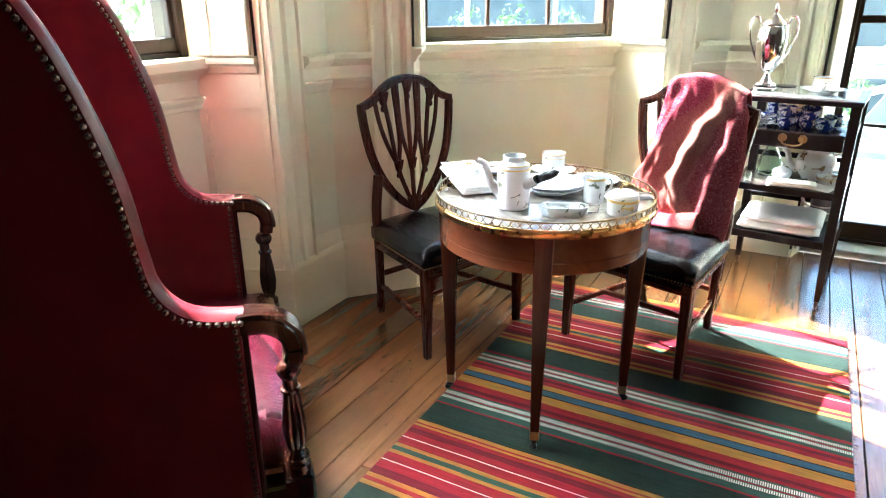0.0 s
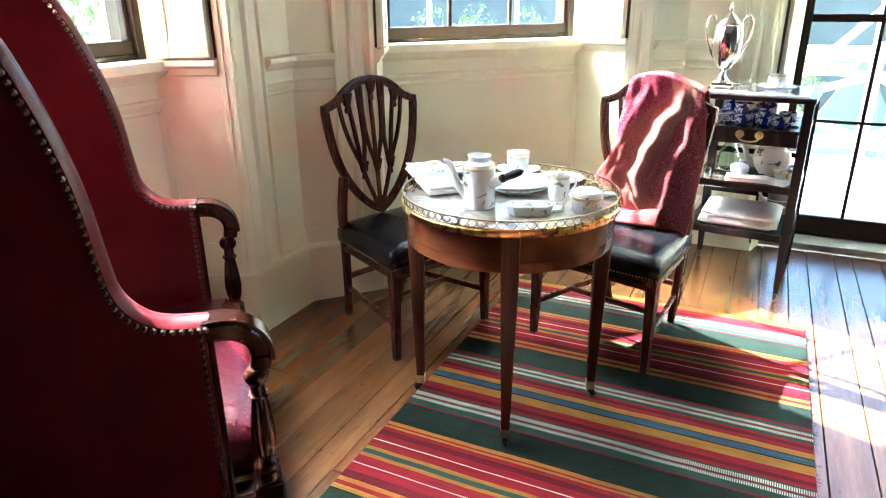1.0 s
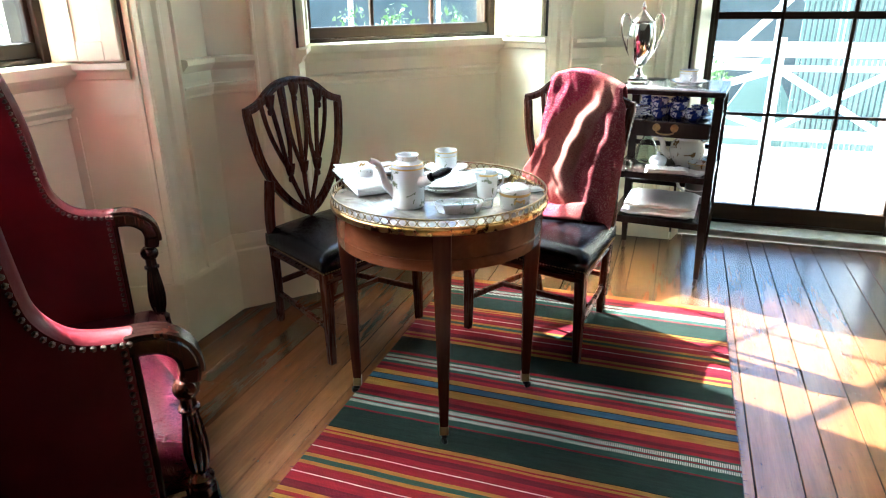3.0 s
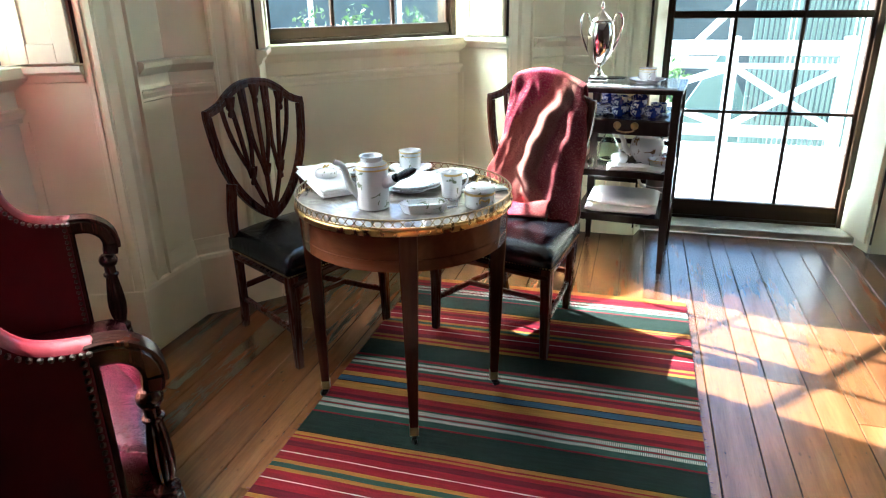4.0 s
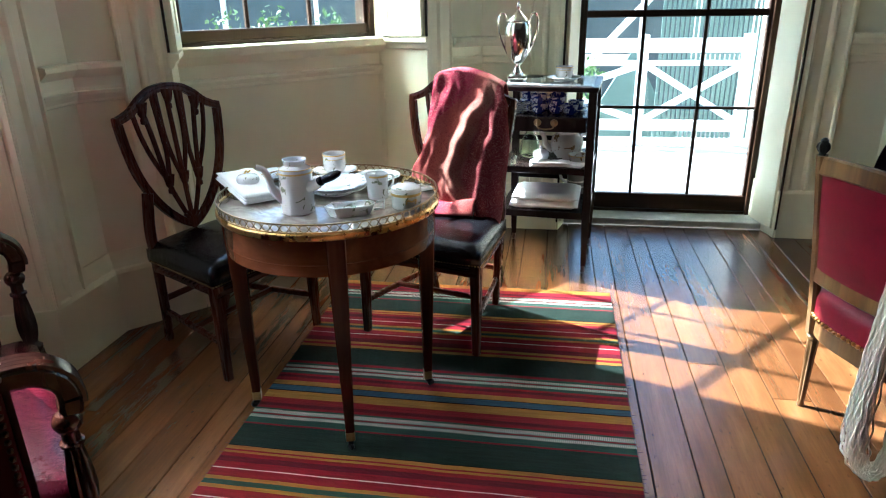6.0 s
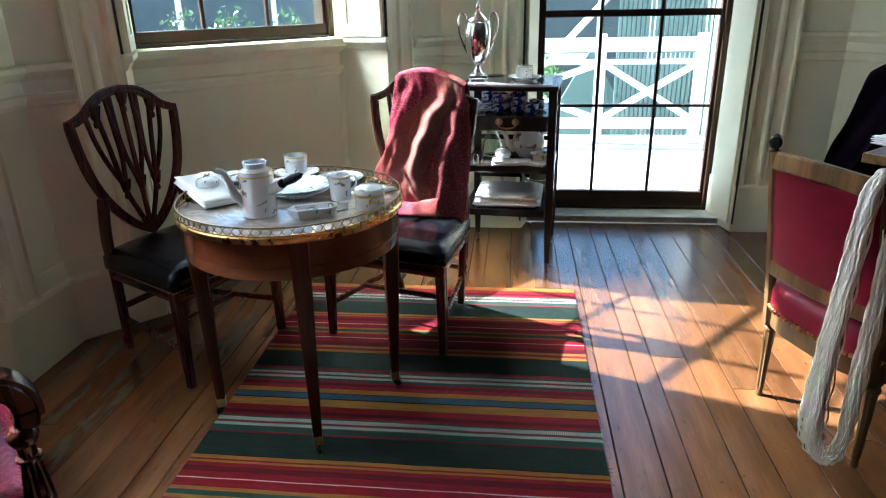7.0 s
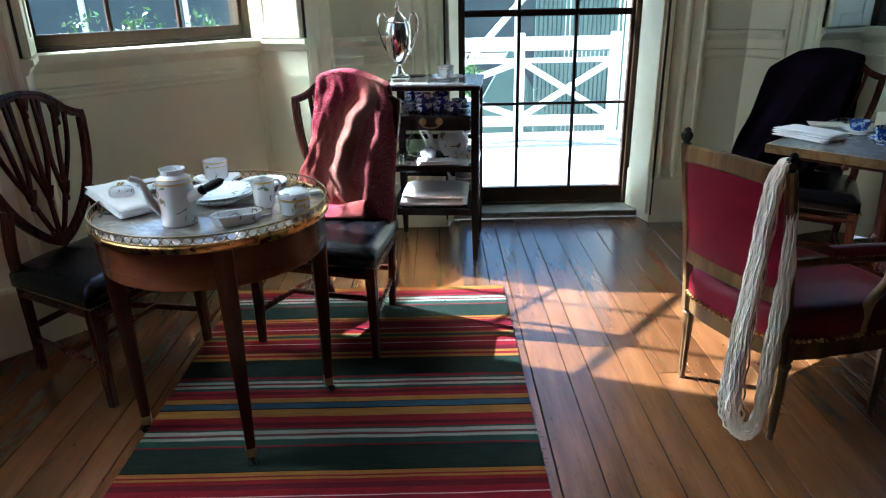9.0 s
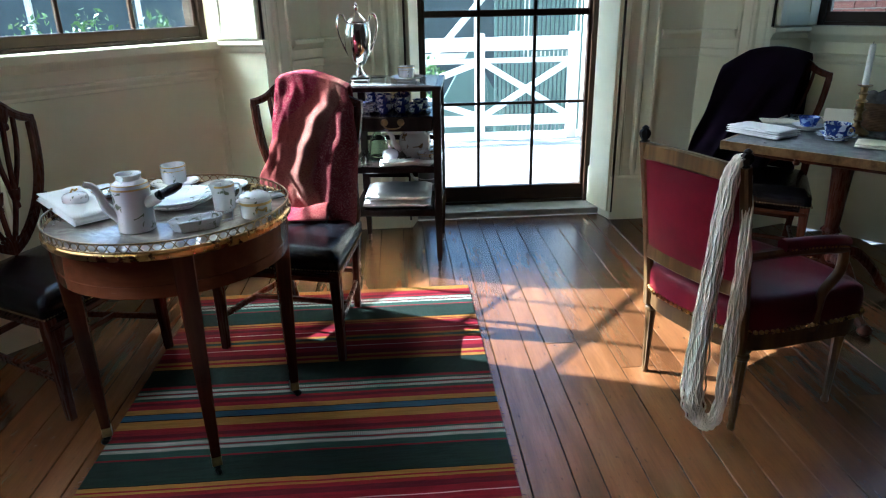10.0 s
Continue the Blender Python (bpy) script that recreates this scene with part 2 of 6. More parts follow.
def tapered(bm, top, bottom, w0, w1, m=None):
    """A square leg from top to bottom, w0 wide above and w1 below, with eased corners."""
    return sweep(bm, [top, bottom], rect(1, 1, 0.08), (0, 1, 0), scale=lambda t: w0 + (w1 - w0) * t, m=m)

# ---- the room: an octagonal bay, 2.1 m a side ----
SIDE, HIGH, FRONT, TOP = 2.10, 3.60, 3.92, 3.29
W1 = pose(-1.812, 0.255, 0, 0, 0, 90)
W2 = pose(-1.812, 2.355, 0, 0, 0, 48.1)
W3 = pose(-0.41, FRONT, 0)
W4 = pose(1.762, FRONT, 0, 0, 0, -48.1)
WALL_Y = 0.03
SKIRT = [(0.0, 0.0), (0.0, 0.268), (0.004, 0.283), (0.012, 0.290), (0.014, 0.312), (0.02, 0.335), (0.024, 0.36), (0.05, 0.36), (0.05, 0.0)]
DADO = [(0.028, 0.985), (0.018, 0.99), (0.018, 1.0), (0.008, 1.02), (0.006, 1.032), (0.018, 1.036), (0.02, 1.05), (0.02, 1.085), (0.006, 1.095), (-0.012, 1.11),
        (-0.02, 1.118), (-0.02, 1.135), (-0.012, 1.14), (0.06, 1.14), (0.06, 0.985)]


def reeded(x0, x1):
    """Outline of a reeded architrave between x0 and x1, proud of the wall."""
    w = x1 - x0
    steps = [(0, 0.05), (0, 0.012), (0.03, 0.004), (0.09, 0.004), (0.12, 0.016), (0.36, 0.020), (0.40, 0.010), (0.44, 0.006), (0.50, 0.006), (0.54, 0.014),
             (0.57, 0.020), (0.80, 0.022), (0.83, 0.008), (0.88, -0.002), (0.97, -0.002), (1.0, 0.006), (1.0, 0.05)]
    return [(x0 + w * a, y) for a, y in steps]


def shell(name, m, label, x0, x1, top, sill=None, frame=0.30, fx0=0.0, fx1=0.0, deep=0.66, side_len=SIDE, margin=0.0, casing=0.185):
    """One side of the bay: masonry with an opening, panelled splays, architraves, skirting and dado."""
    wall = part(name, boxed(-0.30, x0, WALL_Y, deep, 0, HIGH), PLASTER, None, "", m=m)
    tagged(wall, label, "wall", kind="structure")
    part("pier", boxed(x1, side_len + 0.30, WALL_Y, deep, 0, HIGH), PLASTER, wall)
    part("lintel", boxed(x0, x1, WALL_Y, deep, top, HIGH), PLASTER, wall)
    if sill:
        part("apron_panel", boxed(x0 + 0.02, x1 - 0.02, frame - 0.02, deep, 0, sill - 0.03), PLASTER, wall)
        bm = bmesh.new()
        prof = [(frame - 0.02, 0.955), (frame - 0.035, 0.96), (frame - 0.035, 0.975), (frame - 0.05, 0.995), (frame - 0.05, 1.005), (frame - 0.03, 1.01), (frame - 0.03, 1.07),
                (frame - 0.05, 1.085), (frame - 0.085, 1.105), (frame - 0.095, 1.115), (frame - 0.095, sill - 0.006), (frame - 0.088, sill), (frame + 0.05, sill), (frame + 0.05, 0.955)]
        run(bm, prof, x0 + 0.03, x1 - 0.03)
        part("window_sill", bm, CREAM, wall, "cream painted moulded window sill")
    for s, xa, xb in ((1, x0, fx0), (-1, x1, fx1)):
        # the splay: a panelled lining from the wall face to the frame
        ang = math.atan2(frame - 0.0, (xb - xa))
        length = math.hypot(frame, xb - xa)
        if s > 0:
            mm = pose(xa, 0.0, 0, 0, 0, math.degrees(ang))
        else:
            mm = pose(xa, 0.0, 0, 0, 0, math.degrees(ang))
        side = 1 if s > 0 else -1
        bm = bmesh.new()
        y0, y1 = (0.0, 0.05) if side > 0 else (-0.05, 0.0)
        box(bm, 0.0, length, y0, y1, 0, top)
        p = -0.008 * side
        q0, q1 = sorted((0.0, p))
        z_list = ((0.42, 0.96), (1.22, top - 0.12)) if sill else ((0.35, 0.98), (1.2, top - 0.12))
        # stiles and rails standing proud of the panels
        for a, b_, z0, z1 in ((0.0, 0.05, 0.28, top), (length - 0.05, length, 0.28, top)):
            box(bm, a, b_, q0, q1, z0, z1)
        zs = [0.28] + [v for z in z_list for v in z] + [top]
        for z0, z1 in zip(zs[::2], zs[1::2]):
            box(bm, 0.05, length - 0.05, q0, q1, z0, z1)
        part("splay_lining", bm, CREAM, wall, "panelled cream painted window reveal", m=mm)
        bm = bmesh.new()
        k0, k1 = sorted((-0.004 * side, -0.016 * side))
        box(bm, 0.0, length, k0, k1, 0, 0.283, 0.003)
        part("plinth_return", bm, CREAM, wall, m=mm)
        g0, g1 = sorted((-0.002 * side, -0.012 * side))
        mg = margin if s < 0 else 0.0
        if mg:
            # the architrave's return on the splay: two flat fillets and a bead
            bm = bmesh.new()
            for a, b_, p in ((0.002, 0.022, 0.016), (0.022, 0.034, 0.010), (0.034, 0.044, 0.018), (0.044, mg - 0.004, 0.012)):
                box(bm, a, b_, *sorted((0.0, -p * side)), 0.284, top, 0.0015)
            part("casing_return", bm, CREAM, wall, "moulded cream painted casing", m=mm)
        part("shutter_gap", boxed(mg - 0.003, mg + 0.007, g0, g1, (sill + 0.002) if sill else 0.05, top - 0.03), SUB, wall, "dark gap beside the folded shutter", m=mm)
        if sill:
            # folded shutter above the sill and a cap moulding under it
            bm = bmesh.new()
            k0, k1 = sorted((-0.010 * side, -0.034 * side))
            box(bm, mg + 0.016, length - 0.05, k0, k1, sill + 0.004, top - 0.03, 0.003)
            j0, j1 = sorted((-0.034 * side, -0.041 * side))
            for a, b_, z0, z1 in ((mg + 0.016, mg + 0.07, sill + 0.004, top - 0.03), (length - 0.11, length - 0.05, sill + 0.004, top - 0.03),
                                  (mg + 0.07, length - 0.11, sill + 0.004, sill + 0.07), (mg + 0.07, length - 0.11, top - 0.12, top - 0.03)):
                box(bm, a, b_, j0, j1, z0, z1, 0.002)
            part("shutter", bm, CREAM, wall, "folded cream painted panel shutter", m=mm)
            bm = bmesh.new()
            run(bm, [(-0.005 * side, 1.09), (-0.018 * side, 1.095), (-0.03 * side, 1.12), (-0.045 * side, 1.13), (-0.045 * side, sill - 0.004), (-0.005 * side, sill - 0.004)], mg or -0.012, length)
            part("reveal_cap", bm, CREAM, wall, m=mm)
        else:
            bm = bmesh.new()
            k0, k1 = sorted((-0.010 * side, -0.030 * side))
            box(bm, 0.022, length - 0.06, k0, k1, 0.05, top - 0.03, 0.003)
            part("shutter", bm, CREAM, wall, "folded cream painted panel shutter", m=mm)
    for a, b_ in ((x0 - 0.185, x0), (x1, x1 + casing)):
        o = reeded(a, b_) if a < SIDE / 2 else [(a + b_ - x, y) for x, y in reeded(a, b_)][::-1]
        part("architrave", prism(bmesh.new(), o, 0.285, top + 0.15), CREAM, wall, "reeded cream painted architrave")
    for a, b_ in ((0, x0), (x1, side_len)):
        bm = bmesh.new()
        run(bm, SKIRT, a - 0.02 if a == 0 else a, b_ if a == 0 else b_ + 0.02)
        part("skirting", bm, CREAM, wall, "tall cream painted skirting board")
        c, d = (-0.02, x0 - 0.185) if a == 0 else (x1 + casing, side_len + 0.02)
        part("dado_rail", run(bmesh.new(), DADO, c, d), CREAM, wall, "moulded cream painted dado rail")
    return wall


def sash_window(name, m, fx0, fx1, z0, z1, y, label, bottom=0.07, rows=2, meet=True, kind="window"):
    """A brown glazed frame of three panes across, each pane and bar a part."""
    win = tagged(part(name, boxed(fx0, fx0 + 0.035, y - 0.02, y + 0.12, z0, z1, 0.003), SASH, None, "", m=m), label, kind, kind="structure")
    part("window_frame", boxed(fx1 - 0.035, fx1, y - 0.02, y + 0.12, z0, z1, 0.003), SASH, win)
    part("window_frame", boxed(fx0 + 0.035, fx1 - 0.035, y - 0.02, y + 0.12, z1 - 0.05, z1, 0.003), SASH_H, win)
    part("window_frame", boxed(fx0 + 0.035, fx1 - 0.035, y - 0.012, y + 0.12, z0, z0 + 0.018, 0.003), SASH_H, win)
    gx0, gx1 = fx0 + 0.035, fx1 - 0.035
    gz0 = z0 + bottom
    pane = 0.54 if kind == "door" else 0.504
    n_rows = max(1, round((z1 - 0.05 - gz0) / pane))
    hgt = (z1 - 0.05 - gz0) / n_rows
    part("bottom_rail", boxed(gx0, gx1, y, y + 0.045, z0 + 0.018, gz0, 0.004), SASH_H, win)
    wdt = (gx1 - gx0) / 3
    for i in (1, 2):
        part("glazing_bar", boxed(gx0 + wdt * i - 0.0095, gx0 + wdt * i + 0.0095, y + 0.005, y + 0.035, gz0, z1 - 0.05, 0.005), SASH, win)
    for j in range(1, n_rows):
        h = 0.02 if (meet and j % rows == 0) else 0.0085
        part("glazing_bar", boxed(gx0, gx1, y + 0.006, y + 0.034, gz0 + hgt * j - h, gz0 + hgt * j + h, 0.004), SASH_H, win)
    for side in (0, 1):
        part("stile", boxed(gx0 - 0.002 + side * (gx1 - gx0 - 0.018), gx0 + 0.02 + side * (gx1 - gx0 - 0.018), y + 0.002, y + 0.04, gz0, z1 - 0.05, 0.003), SASH, win)
    for i in range(3):
        for j in range(n_rows):
            p = part("pane", boxed(gx0 + wdt * i + 0.008, gx0 + wdt * (i + 1) - 0.008, y + 0.018, y + 0.021, gz0 + hgt * j + 0.006, gz0 + hgt * (j + 1) - 0.006), GLASS, win)
            p.visible_shadow = False
    return win


SILL = 1.155
shell("wall_west", W1, "cream painted panelled wall with a deep window recess", 0.36, 1.74, TOP, SILL, 0.30, 0.50, 1.60, margin=0.062)
shell("wall_northwest", W2, "cream painted panelled wall with a deep window recess", 0.355, 1.705, TOP, SILL, 0.30, 0.48, 1.570)
shell("wall_north", W3, "cream painted wall with a tall glazed garden door", 0.45, 1.72, 2.91, None, 0.30, 0.53, 1.645, 0.70, 2.172, casing=0.218)
shell("wall_northeast", W4, "cream painted panelled wall with a deep window recess", 0.38, 1.72, TOP, SILL, 0.30, 0.515, 1.60)
sash_window("window_1", W1, 0.50, 1.60, SILL, TOP, 0.31, "brown wooden sash window with clear panes")
sash_window("window_2", W2, 0.482, 1.570, SILL, TOP, 0.31, "brown wooden sash window with clear panes")
sash_window("window_3", W4, 0.515, 1.60, SILL, TOP, 0.31, "brown wooden sash window with clear panes")
sash_window("door_1", W3, 0.53, 1.645, 0.045, 2.91, 0.30, "tall dark brown glazed garden door, closed", 0.115, kind="door")
threshold = tagged(part("threshold", boxed(0.44, 1.73, 0.13, 0.75, 0.002, 0.045, 0.008, 2), STONE, None, "", m=W3), "worn pale threshold under the glazed door", "threshold", kind="structure")

# walls out of view that close the room; dark so little light returns
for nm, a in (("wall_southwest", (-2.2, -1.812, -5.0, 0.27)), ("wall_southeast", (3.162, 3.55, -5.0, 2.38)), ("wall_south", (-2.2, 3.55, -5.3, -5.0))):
    tagged(part(nm, boxed(*a, 0, HIGH), BACKROOM), "unseen plain wall behind the bay, darkened against bounced light", "wall", kind="structure")
outline = [(-2.2, -5.3), (3.55, -5.3), (3.55, 2.4), (1.9, 4.4), (-0.55, 4.4), (-2.5, 2.6)]
# added to close the room overhead; its grey holds down the bounced light
tagged(part("ceiling", prism(bmesh.new(), outline, HIGH, HIGH + 0.2), CEIL), "plain unseen ceiling, greyed to weaken bounced light", "ceiling", kind="structure")
FLOOR_OUT = [(-2.15, -5.0), (3.3, -5.0), (3.3, 2.4), (1.8, 4.0), (0.75, 4.06), (-0.5, 4.06), (-2.1, 2.5)]
floor = tagged(part("floor", prism(bmesh.new(), FLOOR_OUT, -0.12, -0.018), SUB), "worn brown waxed wide floorboards", "floor", kind="structure")

# ---- more materials ----
BLACKL = leather("black_leather", (0.003, 0.003, 0.004), (0.007, 0.007, 0.009), 0.19, 0.55)
REDL = leather("dark_red_leather", (0.056, 0.0018, 0.0035), (0.096, 0.0028, 0.007), 0.30, 0.12)
REDL.node_tree.nodes["Principled BSDF"].inputs["Specular IOR Level"].default_value = 0.2
REDSEAT = leather("red_seat_leather", (0.035, 0.002, 0.006), (0.065, 0.004, 0.011), 0.16, 1.0)
REDSEAT.node_tree.nodes["Principled BSDF"].inputs["Specular IOR Level"].default_value = 0.6
CLARET = leather("claret_leather", (0.080, 0.003, 0.009), (0.125, 0.005, 0.015), 0.33, 0.12)
CLARET.node_tree.nodes["Principled BSDF"].inputs["Specular IOR Level"].default_value = 0.16
BRASS = metal("brass", (0.60, 0.37, 0.13), 0.22, (0.38, 0.22, 0.07))
OLDBRASS = metal("aged_brass", (0.34, 0.23, 0.10), 0.32, (0.16, 0.10, 0.05))
BRONZE = metal("dark_nail_bronze", (0.12, 0.09, 0.07), 0.28, (0.05, 0.035, 0.03))
SILVER = metal("polished_silver", (0.92, 0.90, 0.86), 0.06, (0.80, 0.77, 0.72))
IRON = metal("black_castor_metal", (0.03, 0.03, 0.03), 0.35)
POLISHED = wood("dark_polished_mahogany", (0.006, 0.0022, 0.0018), (0.018, 0.005, 0.0035), (0.042, 0.012, 0.007), 0.16, "Z", 12, 0.0, 0.0, 0.45)
GILTW = wood("gilded_brown_wood", (0.035, 0.017, 0.007), (0.095, 0.050, 0.019), (0.19, 0.11, 0.042), 0.32, "Z", 14, 0.2)
LINEN = cloth("white_linen", (0.74, 0.74, 0.74), (0.82, 0.82, 0.82), 0.85, 500, 0.25)
CREAMLINEN = cloth("cream_linen", (0.62, 0.55, 0.42), (0.72, 0.65, 0.52), 0.85, 500, 0.25)
WOOL = cloth("cream_wool_yarn", (0.82, 0.78, 0.67), (0.88, 0.85, 0.76), 0.95, 300, 0.6)
PURPLE = cloth("dark_purple_velvet", (0.0028, 0.0009, 0.0042), (0.0060, 0.0016, 0.0085), 0.9, 400, 0.3)
WAX = paint("candle_wax", (0.78, 0.76, 0.68), (0.84, 0.82, 0.75), 0.4, 12)
WICKER = wood("brown_wicker", (0.05, 0.022, 0.010), (0.12, 0.06, 0.028), (0.20, 0.11, 0.055), 0.6, "X", 30)
GREYWOOL = cloth("grey_wool", (0.07, 0.065, 0.07), (0.16, 0.15, 0.15), 0.95, 200, 0.8, 40)
PAPER = paint("cream_paper", (0.62, 0.57, 0.43), (0.72, 0.67, 0.54), 0.8)
HANDLE = paint("black_turned_wood", (0.008, 0.008, 0.010), (0.018, 0.016, 0.018), 0.22)


def china(name, decor=None, body=(0.80, 0.80, 0.79)):
    """Glazed porcelain; decor: a second colour that lies in blotches, as a painted pattern does."""
    m, n, l, b = material(name, 0.12)
    b.inputs["Coat Weight"].default_value = 0.5
    if decor:
        colour, scale, cut = decor
        nz, _ = noisy(n, l, scale, detail=3, distort=0.8)
        r = ramp(n, ((cut, body), (cut + 0.04, colour)))
        l.new(nz.outputs[0], r.inputs[0])
        l.new(r.outputs[0], b.inputs["Base Color"])
    else:
        b.inputs["Base Color"].default_value = (*body, 1)
    return m


CHINA = china("white_porcelain", None, (0.82, 0.83, 0.84))
SPRIG = china("sprigged_porcelain", ((0.22, 0.25, 0.17), 34, 0.615), (0.82, 0.82, 0.82))
FLORAL = china("floral_creamware", ((0.20, 0.12, 0.05), 22, 0.60), (0.74, 0.72, 0.66))
BLUEW = china("blue_and_white_china", ((0.016, 0.035, 0.20), 40, 0.45), (0.66, 0.70, 0.78))
BLUEIN = china("blue_china_glaze", ((0.03, 0.06, 0.30), 20, 0.42), (0.35, 0.45, 0.70))
GILT = metal("gilt_band", (0.75, 0.55, 0.22), 0.25, (0.6, 0.42, 0.16))


def marble(name, a, b_, c, vein=6.0, rough=0.10):
    m, n, l, b = material(name, rough)
    n1, _ = noisy(n, l, vein, detail=6, distort=1.6)
    r = ramp(n, ((0.30, a), (0.48, b_), (0.62, c), (0.72, a)))
    l.new(n1.outputs[0], r.inputs[0])
    l.new(r.outputs[0], b.inputs["Base Color"])
    return m


MARBLE = marble("grey_brown_marble", (0.12, 0.095, 0.08), (0.22, 0.19, 0.165), (0.33, 0.30, 0.27), 7, 0.05)
SLATE = marble("polished_grey_stone", (0.16, 0.17, 0.17), (0.22, 0.23, 0.23), (0.30, 0.31, 0.31), 9, 0.12)


def clear(name, colour):
    m, n, l, b = material(name, 0.02, 0.0, IOR=1.45)
    b.inputs["Base Color"].default_value, b.inputs["Transmission Weight"].default_value = (*colour, 1), 1.0
    return m


GREENGLASS = clear("pale_green_glass", (0.80, 0.92, 0.82))


def rug_material():
    """A flat-woven rug: coloured weft stripes across it, ribbed, faded in places."""
    m, n, l, b = material("striped_weave", 0.92)
    P, A = 1.026, 0.487
    tc, sp = n.new("ShaderNodeTexCoord"), n.new("ShaderNodeSeparateXYZ")
    l.new(tc.outputs["Object"], sp.inputs[0])
    wob, _ = noisy(n, l, 2.5, detail=2)
    mad = n.new("ShaderNodeMath")
    mad.operation, mad.inputs[1].default_value = "MULTIPLY_ADD", 0.014
    l.new(wob.outputs[0], mad.inputs[0])
    l.new(sp.outputs["Y"], mad.inputs[2])
    md = n.new("ShaderNodeMath")
    md.operation, md.inputs[1].default_value = "FLOORED_MODULO", P
    sub = n.new("ShaderNodeMath")
    sub.operation, sub.inputs[1].default_value = "SUBTRACT", 0.214
    l.new(mad.outputs[0], sub.inputs[0])
    l.new(sub.outputs[0], md.inputs[0])
    dv = n.new("ShaderNodeMath")
    dv.operation, dv.inputs[1].default_value = "DIVIDE", P
    l.new(md.outputs[0], dv.inputs[0])
    G, R, C, Y, K = (0.009, 0.015, 0.012), (0.100, 0.005, 0.010), (0.050, 0.004, 0.009), (0.145, 0.072, 0.015), (0.006, 0.005, 0.005)
    W, B, O = (0.31, 0.30, 0.26), (0.016, 0.040, 0.065), (0.015, 0.034, 0.026)
    # from the middle of one dark green band to the middle of the next: a red group, then a blue one
    first = [(0.0, G), (0.060, K), (0.064, Y), (0.083, R), (0.099, Y), (0.117, C), (0.150, R), (0.185, W), (0.190, R), (0.226, Y), (0.240, O), (0.262, Y), (0.277, R), (0.312, W), (0.317, R),
             (0.345, C), (0.370, R), (0.387, Y), (0.396, R), (0.404, Y), (0.422, K), (0.426, G)]
    second = [(0.0, G), (0.054, R), (0.062, O), (0.113, R), (0.119, O), (0.150, R), (0.165, C), (0.185, R), (0.217, Y), (0.262, K), (0.268, B), (0.300, K), (0.304, Y), (0.331, R), (0.355, C),
              (0.372, R), (0.384, O), (0.420, R), (0.427, O), (0.460, R), (0.476, G)]
    lo = ramp(n, [(a / A, c) for a, c in first])
    hi = ramp(n, [(a / (P - A), c) for a, c in second])
    lo.color_ramp.interpolation = hi.color_ramp.interpolation = "CONSTANT"
    for rp, off, wid in ((lo, 0.0, A), (hi, A, P - A)):
        mr = n.new("ShaderNodeMapRange")
        mr.inputs[1].default_value, mr.inputs[2].default_value = off / P, (off + wid) / P
        l.new(dv.outputs[0], mr.inputs[0])
        l.new(mr.outputs[0], rp.inputs[0])
    gt = n.new("ShaderNodeMath")
    gt.operation, gt.inputs[1].default_value = "GREATER_THAN", A / P
    l.new(dv.outputs[0], gt.inputs[0])
    col = mix(n, l, gt.outputs[0], lo.outputs[0], hi.outputs[0])
    # pale ticks in the two patterned bands
    pos = ramp(n, [(0.0, (0, 0, 0))] + [((A + o) / P, (k, k, k)) for o, k in ((0.092, 1), (0.110, 0), (0.122, 1), (0.139, 0), (0.400, 1), (0.418, 0), (0.429, 1), (0.446, 0))])
    pos.color_ramp.interpolation = "CONSTANT"
    l.new(dv.outputs[0], pos.inputs[0])
    tick = n.new("ShaderNodeMath")
    tick.operation, tick.inputs[1].default_value = "PINGPONG", 0.0032
    l.new(sp.outputs["X"], tick.inputs[0])
    tk = n.new("ShaderNodeMath")
    tk.operation, tk.inputs[1].default_value = "GREATER_THAN", 0.0015
    l.new(tick.outputs[0], tk.inputs[0])
    ml = n.new("ShaderNodeMath")
    ml.operation = "MULTIPLY"
    l.new(tk.outputs[0], ml.inputs[0])
    l.new(pos.outputs[0], ml.inputs[1])
    col = mix(n, l, ml.outputs[0], col, W)
    fade, _ = noisy(n, l, 40, (0.25, 3, 1), 4)
    fr = ramp(n, ((0.3, (0.72, 0.72, 0.72)), (0.7, (1.12, 1.12, 1.12))))
    l.new(fade.outputs[0], fr.inputs[0])
    col = mix(n, l, 1.0, col, fr.outputs[0], "MULTIPLY")
    l.new(col, b.inputs["Base Color"])
    wv = n.new("ShaderNodeTexWave")
    wv.bands_direction, wv.inputs["Scale"].default_value, wv.inputs["Distortion"].default_value = "Y", 90, 1.0
    l.new(tc.outputs["Object"], wv.inputs[0])
    bump(n, l, wv.outputs[0], b, 0.5, 0.0015)
    b.inputs["Specular IOR Level"].default_value = 0.05
    return m


RUG = rug_material()


